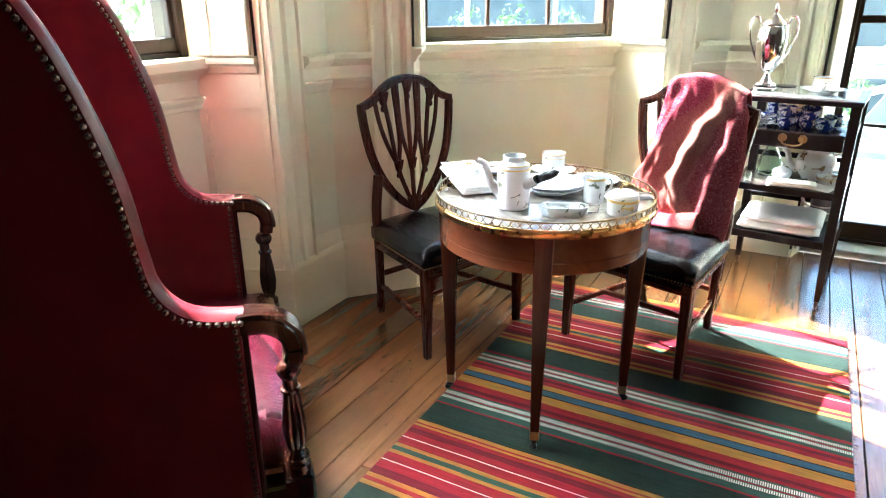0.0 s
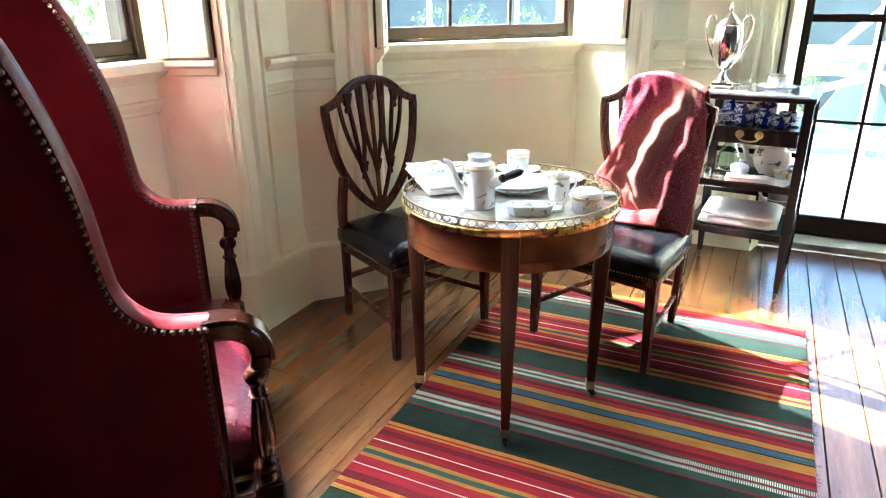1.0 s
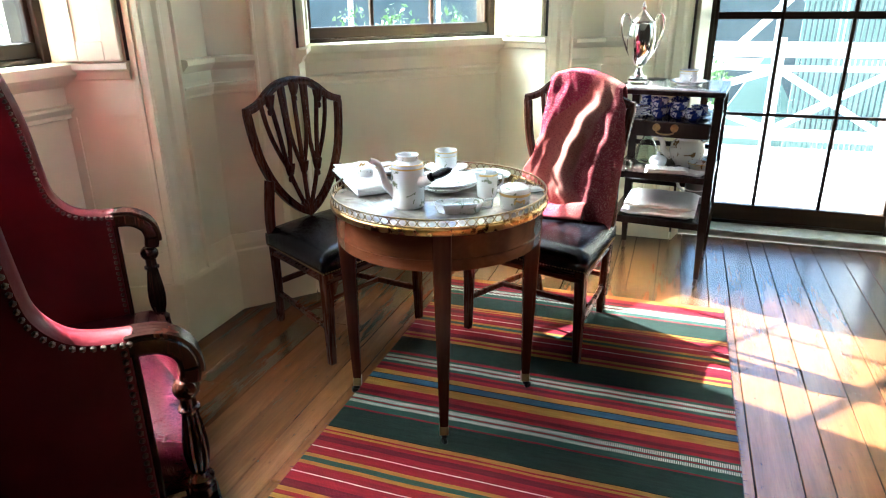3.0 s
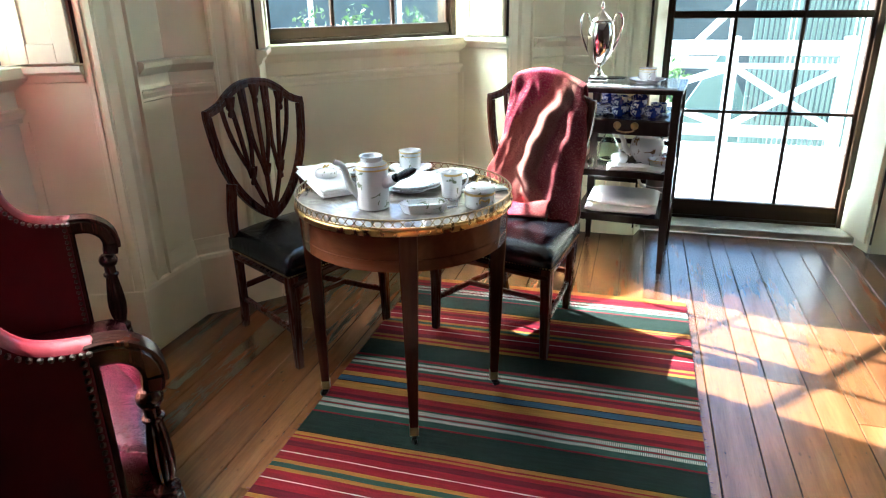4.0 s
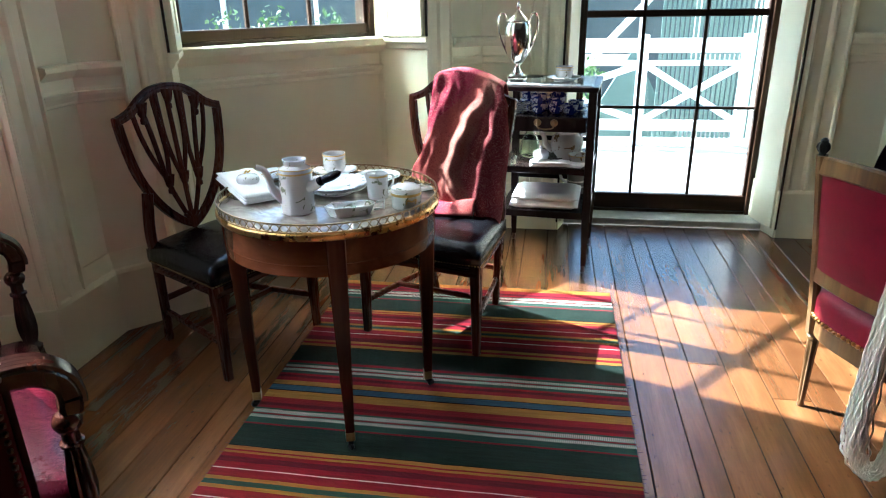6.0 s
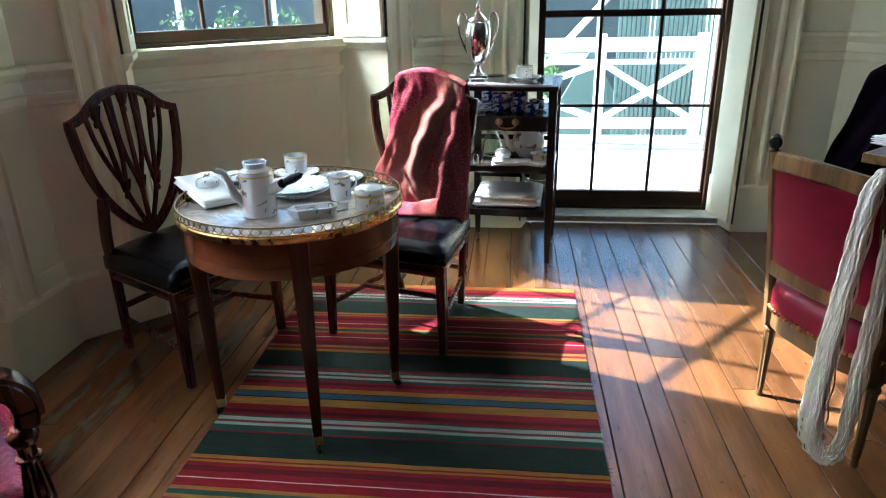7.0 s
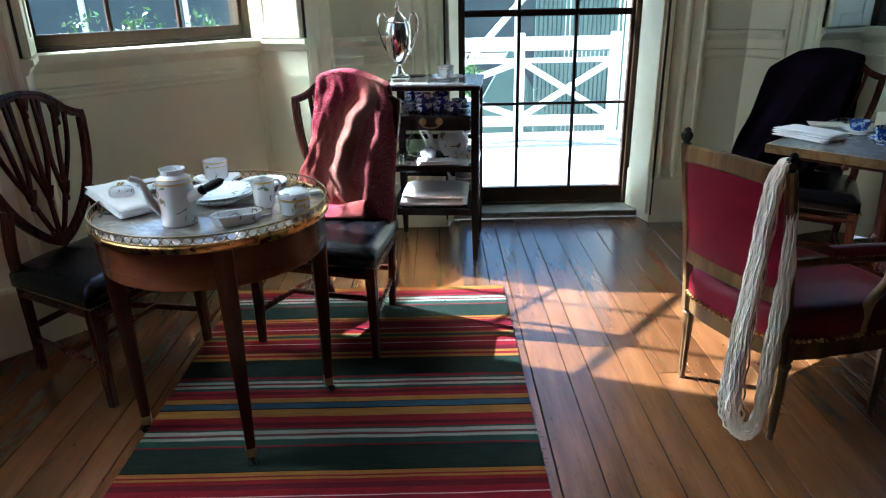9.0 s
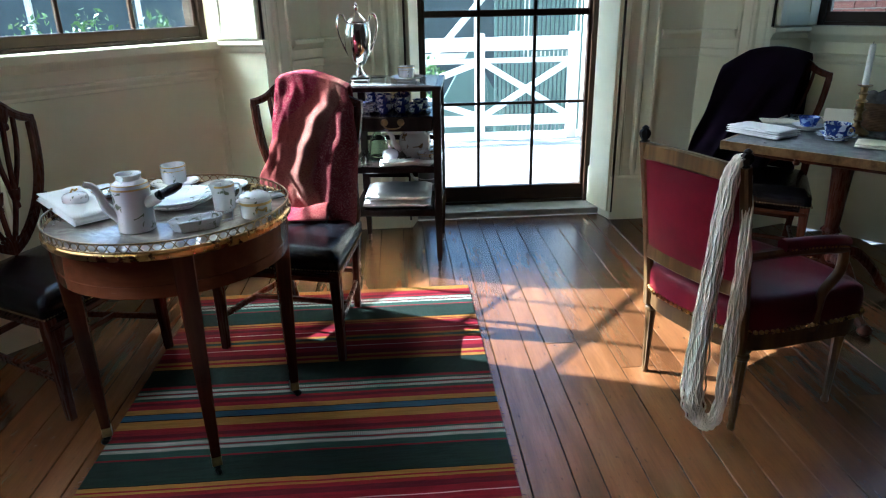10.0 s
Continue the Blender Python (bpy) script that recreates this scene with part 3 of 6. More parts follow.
def paisley_material():
    """Woven wool: a crimson field, a pale sprigged band and a claret end with curled paisley lines, laid by the cloth's own UV."""
    m, n, l, b = material("paisley_wool", 0.92)
    tc, sp = n.new("ShaderNodeTexCoord"), n.new("ShaderNodeSeparateXYZ")
    l.new(tc.outputs["UV"], sp.inputs[0])
    zone = ramp(n, ((0.0, (0.170, 0.010, 0.030)), (0.31, (0.185, 0.011, 0.034)), (0.335, (0.22, 0.044, 0.042)), (0.48, (0.23, 0.062, 0.052)), (0.57, (0.190, 0.085, 0.066)), (0.655, (0.165, 0.070, 0.055)), (0.69, (0.105, 0.015, 0.021)), (0.94, (0.115, 0.016, 0.023)), (1.0, (0.20, 0.04, 0.038))))
    l.new(sp.outputs["X"], zone.inputs[0])
    # sprigs on the pale band, light flecks on the red ones
    v1 = n.new("ShaderNodeTexVoronoi")
    v1.inputs["Scale"].default_value, v1.inputs["Randomness"].default_value = 105, 0.9
    l.new(tc.outputs["Object"], v1.inputs[0])
    dots = ramp(n, ((0.26, (1, 1, 1)), (0.40, (0, 0, 0))))
    l.new(v1.outputs["Distance"], dots.inputs[0])
    pale = ramp(n, ((0.30, (0.25, 0.25, 0.25)), (0.36, (0.55, 0.55, 0.55)), (0.64, (0.6, 0.6, 0.6)), (0.69, (0.2, 0.2, 0.2))))
    l.new(sp.outputs["X"], pale.inputs[0])
    f1 = mix(n, l, 1.0, dots.outputs[0], pale.outputs[0], "MULTIPLY")
    col = mix(n, l, f1, zone.outputs[0], (0.13, 0.016, 0.022))
    # curled pale lines: contours of a distorted noise, strongest on the claret end
    nz, _ = noisy(n, l, 16, detail=1.5, distort=1.4)
    wv = n.new("ShaderNodeMath")
    wv.operation, wv.inputs[1].default_value = "PINGPONG", 0.035
    l.new(nz.outputs[0], wv.inputs[0])
    curl = ramp(n, ((0.010, (1, 1, 1)), (0.020, (0, 0, 0))))
    l.new(wv.outputs[0], curl.inputs[0])
    where = ramp(n, ((0.0, (0.42, 0.42, 0.42)), (0.32, (0.35, 0.35, 0.35)), (0.36, (0.05, 0.05, 0.05)), (0.66, (0.05, 0.05, 0.05)), (0.70, (0.36, 0.36, 0.36))))
    l.new(sp.outputs["X"], where.inputs[0])
    brk, _ = noisy(n, l, 130, detail=2)
    bk = ramp(n, ((0.42, (0.15, 0.15, 0.15)), (0.58, (1, 1, 1))))
    l.new(brk.outputs[0], bk.inputs[0])
    f2 = mix(n, l, 1.0, mix(n, l, 1.0, curl.outputs[0], where.outputs[0], "MULTIPLY"), bk.outputs[0], "MULTIPLY")
    col = mix(n, l, f2, col, (0.34, 0.19, 0.155))
    fine, _ = noisy(n, l, 420, detail=2)
    fr = ramp(n, ((0.35, (0.72, 0.70, 0.70)), (0.65, (1.12, 1.12, 1.12))))
    l.new(fine.outputs[0], fr.inputs[0])
    l.new(mix(n, l, 1.0, col, fr.outputs[0], "MULTIPLY"), b.inputs["Base Color"])
    bump(n, l, fine.outputs[0], b, 0.4, 0.001)
    b.inputs["Specular IOR Level"].default_value = 0.08
    return m


PAISLEY = paisley_material()

# ---- chairs ----


def nail_row(points, r=0.0045, flat=0.6):
    """A row of domed nailheads: one mesh."""
    bm = bmesh.new()
    for p in points:
        vs = bmesh.ops.create_icosphere(bm, subdivisions=1, radius=r)["verts"]
        for v in vs:
            v.co = v.co + Vector(p)
    return bm


def along(path, step):
    """Points at an even step along a polyline."""
    out, left = [], 0.0
    pts = [Vector(p) for p in path]
    for a, b in zip(pts, pts[1:]):
        d = (b - a).length
        while left < d:
            out.append(a.lerp(b, left / d))
            left += step
        left -= d
    return out


def seat_pad(front, back, depth, z0, z1, dome=0.02, n=14, bow=0.012, seed=1):
    """A stuffed seat: a trapezium with rounded edges, a domed top and soft dents."""
    bm = bmesh.new()
    rows = []
    for j in range(n + 1):
        v = j / n
        row = []
        for i in range(n + 1):
            u = i / n * 2 - 1
            w = front / 2 + (back / 2 - front / 2) * v
            y = depth * v - bow * (1 - u * u) * (1 - v)
            edge = min(1 - abs(u), 2 * min(v, 1 - v) * 1.0)
            rim = 1 - max(0.0, 1 - edge / 0.16) ** 2.4
            z = z1 - 0.028 * (1 - rim) + dome * (1 - u * u) * (4 * v * (1 - v)) ** 0.6 + 0.004 * noise.noise(Vector((u * 2.2 + seed, v * 2.2, seed)))
            shrink = 1 - 0.012 * (1 - rim)
            row.append(bm.verts.new((u * w * shrink, y, z)))
        rows.append(row)
    for j in range(n):
        for i in range(n):
            bm.faces.new((rows[j][i], rows[j][i + 1], rows[j + 1][i + 1], rows[j + 1][i]))
    ring = rows[0] + [r[-1] for r in rows[1:]] + rows[-1][-2::-1] + [r[0] for r in rows[-2:0:-1]]
    prev = ring
    for z, o in ((0.55, 1.004), (0.15, 1.003), (0.0, 0.995)):
        cur = [bm.verts.new((v.co.x * o, (v.co.y - depth / 2) * o + depth / 2, z0 + (z1 - 0.028 - z0) * z)) for v in ring]
        for i in range(len(ring)):
            j = (i + 1) % len(ring)
            bm.faces.new((prev[j], prev[i], cur[i], cur[j]))
        prev = cur
    bm.faces.new(prev)
    bmesh.ops.recalc_face_normals(bm, faces=bm.faces)
    return bm


def tulip(bm, x, z, y, s=1.0):
    """A carved flower cup on a splat."""
    pts = [(0.004, -0.022), (0.010, -0.018), (0.010, -0.008), (0.007, -0.004), (0.013, 0.004), (0.017, 0.020), (0.020, 0.034), (0.012, 0.030), (0.004, 0.034)]
    lathe(bm, [(r * s, h * s) for r, h in pts], 8, pose(x, y, z) @ Matrix.Diagonal((1, 0.55, 1, 1)))


def shield_chair(m, label, group="shield-back chairs"):
    ch = thing("dining_chair", m, label, "chair", group)
    yb = lambda z: 0.405 + 0.055 * max(0, (z - 0.45)) / 0.6
    seat = part("seat", seat_pad(0.555, 0.43, 0.445, 0.388, 0.470, 0.012), BLACKL, ch, "creased black leather seat", "all")
    rim = [(-0.215, 0.43, 0.395), (-0.281, 0.0, 0.395), (0, -0.016, 0.395), (0.281, 0.0, 0.395), (0.215, 0.43, 0.395)]
    part("nail_trim", nail_row(along(rim, 0.0125), 0.0042), OLDBRASS, seat, "close row of small brass nailheads", True)
    part("seat_rail", seat_pad(0.535, 0.41, 0.435, 0.345, 0.392, 0.0, 4, 0.0), MAHOG_X, ch)
    for s in (-1, 1):
        part("leg", tapered(bmesh.new(), (s * 0.252, 0.022, 0.39), (s * 0.256, 0.018, 0.0), 0.042, 0.027), MAHOG, ch)
        path = smoothed([(s * 0.150, 0.492, 0.0), (s * 0.165, 0.462, 0.14), (s * 0.188, 0.43, 0.38), (s * 0.200, 0.418, 0.50), (s * 0.194, 0.418, 0.58), (s * 0.180, 0.421, 0.665)], 5)
        part("leg", sweep(bmesh.new(), path, rect(0.036, 0.034, 0.006), (0, 1, 0), scale=lambda t: 0.82 + 0.3 * min(t, 0.6)), MAHOG, ch, "", True)
        part("stretcher", sweep(bmesh.new(), [(s * 0.252, 0.02, 0.150), (s * 0.165, 0.462, 0.150)], rect(0.016, 0.026, 0.003)), MAHOG_X, ch)
    part("stretcher", sweep(bmesh.new(), [(-0.212, 0.225, 0.152), (0.212, 0.225, 0.152)], rect(0.016, 0.022, 0.003)), MAHOG_X, ch)
    part("stretcher", sweep(bmesh.new(), [(-0.168, 0.452, 0.205), (0.168, 0.452, 0.205)], rect(0.016, 0.024, 0.003)), MAHOG_X, ch)
    # the shield: one closed moulded frame
    half = [(0.0, 0.492), (0.055, 0.525), (0.115, 0.585), (0.165, 0.66), (0.202, 0.75), (0.222, 0.85), (0.232, 0.945)]
    crest = [(0.205, 0.953), (0.165, 0.972), (0.120, 1.008), (0.065, 1.036), (0.0, 1.045)]
    right = smoothed([(x, yb(z), z) for x, z in half], 5)
    top = smoothed([(x, yb(z), z) for x, z in crest], 5)
    loop = right + top
    loop = loop + [Vector((-p.x, p.y, p.z)) for p in loop[-2:0:-1]]
    sec = [(-0.011, -0.016), (0.011, -0.016), (0.013, -0.006), (0.010, -0.002), (0.013, 0.004), (0.011, 0.014), (-0.011, 0.014), (-0.013, 0.004), (-0.010, -0.002), (-0.013, -0.006)]
    sec = [(b_, a) for a, b_ in sec]
    part("back_frame", sweep(bmesh.new(), loop, sec, (0, 1, 0), True), MAHOG, ch, "carved shield-shaped mahogany back frame", True)
    part("crest_ear", boxed(0.222, 0.246, yb(0.95) - 0.014, yb(0.95) + 0.014, 0.925, 0.960, 0.004), MAHOG, ch)
    part("crest_ear", boxed(-0.246, -0.222, yb(0.95) - 0.014, yb(0.95) + 0.014, 0.925, 0.960, 0.004), MAHOG, ch)
    bm = bmesh.new()
    for k in range(7):
        a = radians(-66 + 22 * k)
        sweep(bm, [(0, yb(0.52) - 0.004, 0.505), (0.05 * math.sin(a), yb(0.54) - 0.004, 0.505 + 0.048 * math.cos(a))], rect(0.013, 0.016, 0.004), (0, 1, 0))
    part("palmette", bm, MAHOG, ch, "carved fan at the foot of the back")
    def under(x):
        # height of the crest over a point of the back
        x = abs(x)
        for (xa, za), (xb, zb) in zip(crest, crest[1:]):
            if xb <= x <= xa:
                return za + (zb - za) * (xa - x) / (xa - xb)
        return 0.955

    for x1, x2 in ((0.0, 0.0), (-0.072, -0.125), (0.072, 0.125)):
        bm = bmesh.new()
        stem = smoothed([(x1 * 0.35, yb(0.55), 0.545), (x1, yb(0.68), 0.675), ((x1 + x2) / 2, yb(0.85), 0.85), (x2, yb(under(x2)), under(x2))], 6)
        sweep(bm, stem, rect(0.016, 0.017, 0.003), (0, 1, 0))
        tulip(bm, x1, 0.665, yb(0.67) - 0.003, 1.35)
        tulip(bm, x2 * 0.985, under(x2) - 0.055, yb(0.95) - 0.003, 1.45)
        part("splat", bm, MAHOG, ch, "carved splat with tulip cups", True)
        for s in (-1, 1):
            b_top = x2 + s * 0.052
            rib = smoothed([(x1 + s * 0.006, yb(0.7), 0.695), (x1 + (x2 - x1) * 0.3 + s * 0.034, yb(0.79), 0.79), (x1 + (x2 - x1) * 0.6 + s * 0.046, yb(0.88), 0.88), (b_top * 0.93, yb(under(b_top * 0.93)), under(b_top * 0.93))], 5)
            part("rib", sweep(bmesh.new(), rib, rect(0.0155, 0.016, 0.003), (0, 1, 0)), MAHOG, ch, "", True)
    return ch


def wing_chair(m):
    """Local x points out of the seat, y to the sitter's left, z up; the near arm stands at y = -0.455."""
    ch = thing("wing_chair", m, "tall dark red leather wing chair with nailheads and turned posts", "armchair")
    prof = [(0.0, 0.742), (-0.07, 0.752), (-0.115, 0.775), (-0.150, 0.825), (-0.163, 0.90), (-0.178, 1.03), (-0.200, 1.13), (-0.230, 1.23), (-0.270, 1.33), (-0.335, 1.43), (-0.44, 1.50), (-0.60, 1.52)]
    curve = [Vector((p.x, 0, p.z)) for p in smoothed([(x, 0, z) for x, z in prof], 5)]
    for s in (-1, 1):
        y = s * 0.452
        # the padded side: outer and inner skins with a rolled edge between them
        edge = [Vector((0.0, 0, 0.27))] + curve
        bm = bmesh.new()
        rings = []
        t = 0.034
        for q in ((-t, -0.032), (-t, -0.012), (-t * 0.98, -0.004), (-t * 0.6, 0.006), (0, 0.010), (t * 0.6, 0.006), (t * 0.98, -0.004), (t, -0.012), (t, -0.032)):
            ring = []
            for i, p in enumerate(edge):
                a, b_ = edge[max(0, i - 1)], edge[min(len(edge) - 1, i + 1)]
                d = (b_ - a).normalized()
                nrm = Vector((1, 0, 1)) if i == 1 else Vector((d.z, 0, -d.x))
                ring.append(bm.verts.new((p.x + nrm.x * q[1], y + q[0], p.z + nrm.z * q[1])))
            rings.append(ring)
        for a, b_ in zip(rings, rings[1:]):
            for i in range(len(edge) - 1):
                bm.faces.new((a[i], a[i + 1], b_[i + 1], b_[i]))
        for ring in (rings[0], rings[-1]):
            # skin from the edge to the back of the chair
            backs = [bm.verts.new((-0.62 - 0.10 * max(0, (v.co.z - 0.4)) / 1.1, v.co.y + (0.01 if ring is rings[0] else -0.01) * 0, v.co.z)) for v in ring]
            for i in range(len(ring) - 1):
                bm.faces.new((ring[i], ring[i + 1], backs[i + 1], backs[i]))
        bmesh.ops.recalc_face_normals(bm, faces=bm.faces)
        side = part("side_panel", bm, REDL, ch, "dark red leather wing and side", True)
        for o in (-1, 1):
            pts = [p + Vector((-0.010 if i else 0, y + o * (t + 0.002), -0.008)) for i, p in enumerate(along(edge[1:], 0.0175))]
            pts += [Vector((-0.012, y + o * (t + 0.002), 0.735 - 0.0185 * k)) for k in range(25)]
            part("nail_trim", nail_row(pts, 0.0070), BRONZE, side, "row of large dark bronze nailheads", True)
        part("front_strip", boxed(-0.004, 0.012, y - t + 0.004, y + t - 0.004, 0.27, 0.735, 0.004), POLISHED, ch)
        # the scrolled arm and its reeds
        path = smoothed([(-0.02, y, 0.716), (0.02, y, 0.720), (0.06, y, 0.712), (0.092, y, 0.686), (0.103, y, 0.650), (0.098, y, 0.616)], 6)
        bm = sweep(bmesh.new(), path, rect(0.066, 0.048, 0.010), (0, 0.0001, 1), scale=lambda q: 1.0 - 0.12 * q)
        arm = part("arm", bm, POLISHED, ch, "reeded and scrolled mahogany arm", True)
        for k in range(4):
            yy = y - 0.0225 + 0.015 * k
            top = [Vector((p.x + 0.022 * n_.x, yy, p.z + 0.022 * n_.z)) for p, n_ in ((path[i], Vector((-(path[min(i + 1, len(path) - 1)] - path[max(i - 1, 0)]).z, 0, (path[min(i + 1, len(path) - 1)] - path[max(i - 1, 0)]).x)).normalized()) for i in range(len(path) - 4))]
            part("reed", sweep(bmesh.new(), top, circle(0.0068, 6), (0, 1, 0)), POLISHED, arm, "", True)
        post = [(0.022, 0.0), (0.030, 0.006), (0.030, 0.028), (0.026, 0.032), (0.029, 0.040), (0.029, 0.048), (0.020, 0.056), (0.018, 0.062), (0.024, 0.085), (0.0275, 0.115), (0.026, 0.15), (0.021, 0.19), (0.0175, 0.215),
                (0.0175, 0.222), (0.023, 0.226), (0.023, 0.232), (0.017, 0.236), (0.0165, 0.258), (0.022, 0.262), (0.027, 0.272), (0.028, 0.282), (0.024, 0.292), (0.018, 0.298)]
        part("arm_post", lathe(bmesh.new(), [(r, z * 0.985) for r, z in post], 40, pose(0.088, y, 0.315), (12, 0.004, 0.06, 0.218)), POLISHED, ch, "fluted vase-shaped arm post", True)
        part("leg", lathe(bmesh.new(), [(0.014, 0.0), (0.017, 0.02), (0.022, 0.05), (0.027, 0.15), (0.030, 0.20), (0.024, 0.206), (0.030, 0.215), (0.030, 0.235)], 20, pose(0.086, y, 0)), POLISHED, ch, "", True)
        part("leg_block", boxed(0.052, 0.122, y - 0.034, y + 0.034, 0.235, 0.318, 0.006), POLISHED, ch)
        part("leg", sweep(bmesh.new(), [(-0.60, y * 0.9, 0.30), (-0.68, y * 0.9, 0.0)], rect(0.05, 0.05, 0.008), (0, 1, 0)), POLISHED, ch)
        part("side_rail", boxed(-0.62, 0.07, y - 0.03, y + 0.03, 0.24, 0.30, 0.006), POLISHED, ch)
    part("front_rail", boxed(0.062, 0.112, -0.418, 0.418, 0.24, 0.312, 0.006), POLISHED, ch)
    bm = seat_pad(0.83, 0.83, 0.65, 0.30, 0.425, 0.03, 18, 0.008, 4)
    part("seat", bm, REDSEAT, ch, "creased red leather seat cushion", "all", pose(0.095, 0, 0, 0, 0, 90))
    bm = box(bmesh.new(), -0.08, 0.0, -0.42, 0.42, 0, 1.13, 0.035, 3)
    part("backrest", bm, REDL, ch, "tall padded red leather back", True, pose(-0.60, 0, 0.38, 0, -6, 0))
    return ch


def open_armchair(m):
    """Local y points to the back, x to the right as seen from the front; built facing -y."""
    ch = thing("open_armchair", m, "open armchair with claret leather, carved gilded wood and brass nails", "armchair")
    # a bow-fronted, round-backed seat
    seat_out = smoothed([(-0.205, 0.43, 0), (-0.27, 0.20, 0), (-0.285, 0.0, 0), (-0.18, -0.055, 0), (0.0, -0.07, 0), (0.18, -0.055, 0), (0.285, 0.0, 0), (0.27, 0.20, 0), (0.205, 0.43, 0), (0.0, 0.475, 0)], 5, True)
    bm = bmesh.new()
    prev = None
    for z, o in ((0.355, 1.0), (0.36, 1.015), (0.42, 1.02), (0.445, 1.0), (0.46, 0.94), (0.468, 0.8), (0.475, 0.5), (0.478, 0.2)):
        cur = [bm.verts.new((p.x * o, 0.2 + (p.y - 0.2) * o, z)) for p in seat_out]
        if prev:
            for i in range(len(cur)):
                j = (i + 1) % len(cur)
                bm.faces.new((prev[i], prev[j], cur[j], cur[i]))
        else:
            bm.faces.new(cur[::-1])
        prev = cur
    bm.faces.new(prev)
    bmesh.ops.recalc_face_normals(bm, faces=bm.faces)
    seat = part("seat", bm, CLARET, ch, "padded claret leather seat", True)
    ring = [(p.x * 1.03, 0.2 + (p.y - 0.2) * 1.03, 0.366) for p in seat_out]
    part("nail_trim", nail_row(along(ring + ring[:1], 0.0185), 0.0085), BRASS, seat, "row of bright brass nailheads", True)
    bm = bmesh.new()
    lo = [(p.x * 0.985, 0.2 + (p.y - 0.2) * 0.985) for p in seat_out]
    prism(bm, lo, 0.295, 0.356)
    part("seat_rail", bm, GILTW, ch, "curved gilded seat rail", True)
    leg = [(0.011, 0.0), (0.013, 0.008), (0.010, 0.02), (0.012, 0.035), (0.0165, 0.20), (0.019, 0.262), (0.023, 0.266), (0.023, 0.276), (0.018, 0.282), (0.024, 0.296)]
    for x, y in ((-0.24, 0.0), (0.24, 0.0)):
        part("leg", lathe(bmesh.new(), leg, 32, pose(x, y, 0), (8, 0.004, 0.03, 0.26)), GILTW, ch, "fluted tapering leg", True)
    for s in (-1, 1):
        part("leg", lathe(bmesh.new(), leg, 32, pose(s * 0.205, 0.415, 0), (8, 0.004, 0.03, 0.26)), GILTW, ch, "fluted tapering leg", True)
        path = [(s * 0.207, 0.43, 0.29), (s * 0.208, 0.445, 0.45), (s * 0.205, 0.485, 0.70), (s * 0.202, 0.520, 0.895)]
        post = part("back_post", sweep(bmesh.new(), smoothed(path, 4), rect(0.030, 0.030, 0.007), (0, 1, 0)), GILTW, ch, "fluted gilded back post", True)
        part("finial", lathe(bmesh.new(), [(0.012, 0.0), (0.010, 0.006), (0.016, 0.014), (0.020, 0.024), (0.018, 0.034), (0.010, 0.040), (0.012, 0.045), (0.004, 0.052)], 14, pose(s * 0.202, 0.520, 0.895), (7, 0.004, 0.01, 0.04)), IRON, post, "dark carved bud finial", True)
        # padded arm on a curved support
        arm = smoothed([(s * 0.207, 0.47, 0.62), (s * 0.245, 0.33, 0.625), (s * 0.272, 0.20, 0.62), (s * 0.270, 0.12, 0.605)], 5)
        a = part("arm", sweep(bmesh.new(), arm, rect(0.034, 0.026, 0.008)), GILTW, ch, "", True)
        pad = part("arm_pad", sweep(bmesh.new(), [p + Vector((0, 0, 0.022)) for p in arm[4:]], circle(0.023, 10, 0.020)), CLARET, a, "claret leather arm pad", True)
        part("nail_trim", nail_row(along([p + Vector((o * 0.020, 0, 0.012)) for p in arm[4:] for o in (s,)], 0.014), 0.004), BRASS, a, "", True)
        part("arm_support", sweep(bmesh.new(), smoothed([(s * 0.270, 0.115, 0.60), (s * 0.285, 0.14, 0.54), (s * 0.268, 0.18, 0.46), (s * 0.268, 0.19, 0.34)], 5), circle(0.016, 10)), GILTW, ch, "", True)
    bow = lambda x: 0.018 * (1 - (x / 0.2) ** 2)
    for nm, z0, z1, y0 in (("top_rail", 0.835, 0.892, 0.512), ("lower_rail", 0.478, 0.535, 0.455)):
        bm = bmesh.new()
        path = [(x, y0 + bow(x), (z0 + z1) / 2 + (0.010 * (1 - (x / 0.2) ** 2) if nm == "top_rail" else 0)) for x in np.linspace(-0.195, 0.195, 13)]
        sweep(bm, path, rect(0.026, z1 - z0, 0.006))
        part(nm, bm, GILTW, ch, "", True)
    bm = bmesh.new()
    grid = []
    for j in range(9):
        v = j / 8
        z = 0.53 + 0.315 * v
        grid.append([(x, 0.462 + 0.050 * v + bow(x), z) for x in np.linspace(-0.192, 0.192, 13)])
    for off, flip in ((-0.018, 0), (0.012, 1)):
        vs = [[bm.verts.new((x, y + off * (0.45 + 0.55 * math.sin(math.pi * min(1, max(0, (i / 12)))) ** 0.4), z)) for i, (x, y, z) in enumerate(row)] for row in grid]
        for j in range(8):
            for i in range(12):
                f = (vs[j][i], vs[j][i + 1], vs[j + 1][i + 1], vs[j + 1][i])
                bm.faces.new(f[::-1] if flip else f)
    bmesh.ops.recalc_face_normals(bm, faces=bm.faces)
    part("backrest", bm, CLARET, ch, "claret leather back panel", "all")
    return ch


wing_chair(pose(-0.955 - 0.486 * math.sin(radians(46)), 0.88 + 0.486 * math.cos(radians(46)), 0, 0, 0, 46))
shield_chair(pose(-1.072, 2.268, 0, 0, 0, 68.7), "mahogany shield-back chair with a black leather seat by the window wall")
shield_chair(pose(-0.515, 2.394, 0, 0, 0, -16.7), "mahogany shield-back chair with black leather seat under a paisley shawl")
shield_chair(pose(1.665, 2.99, 0, 0, 0, -36), "mahogany shield-back chair draped with a dark purple cloak")
open_armchair(pose(1.355, 2.115, 0, 0, 0, 112))

# ---- tableware makers ----


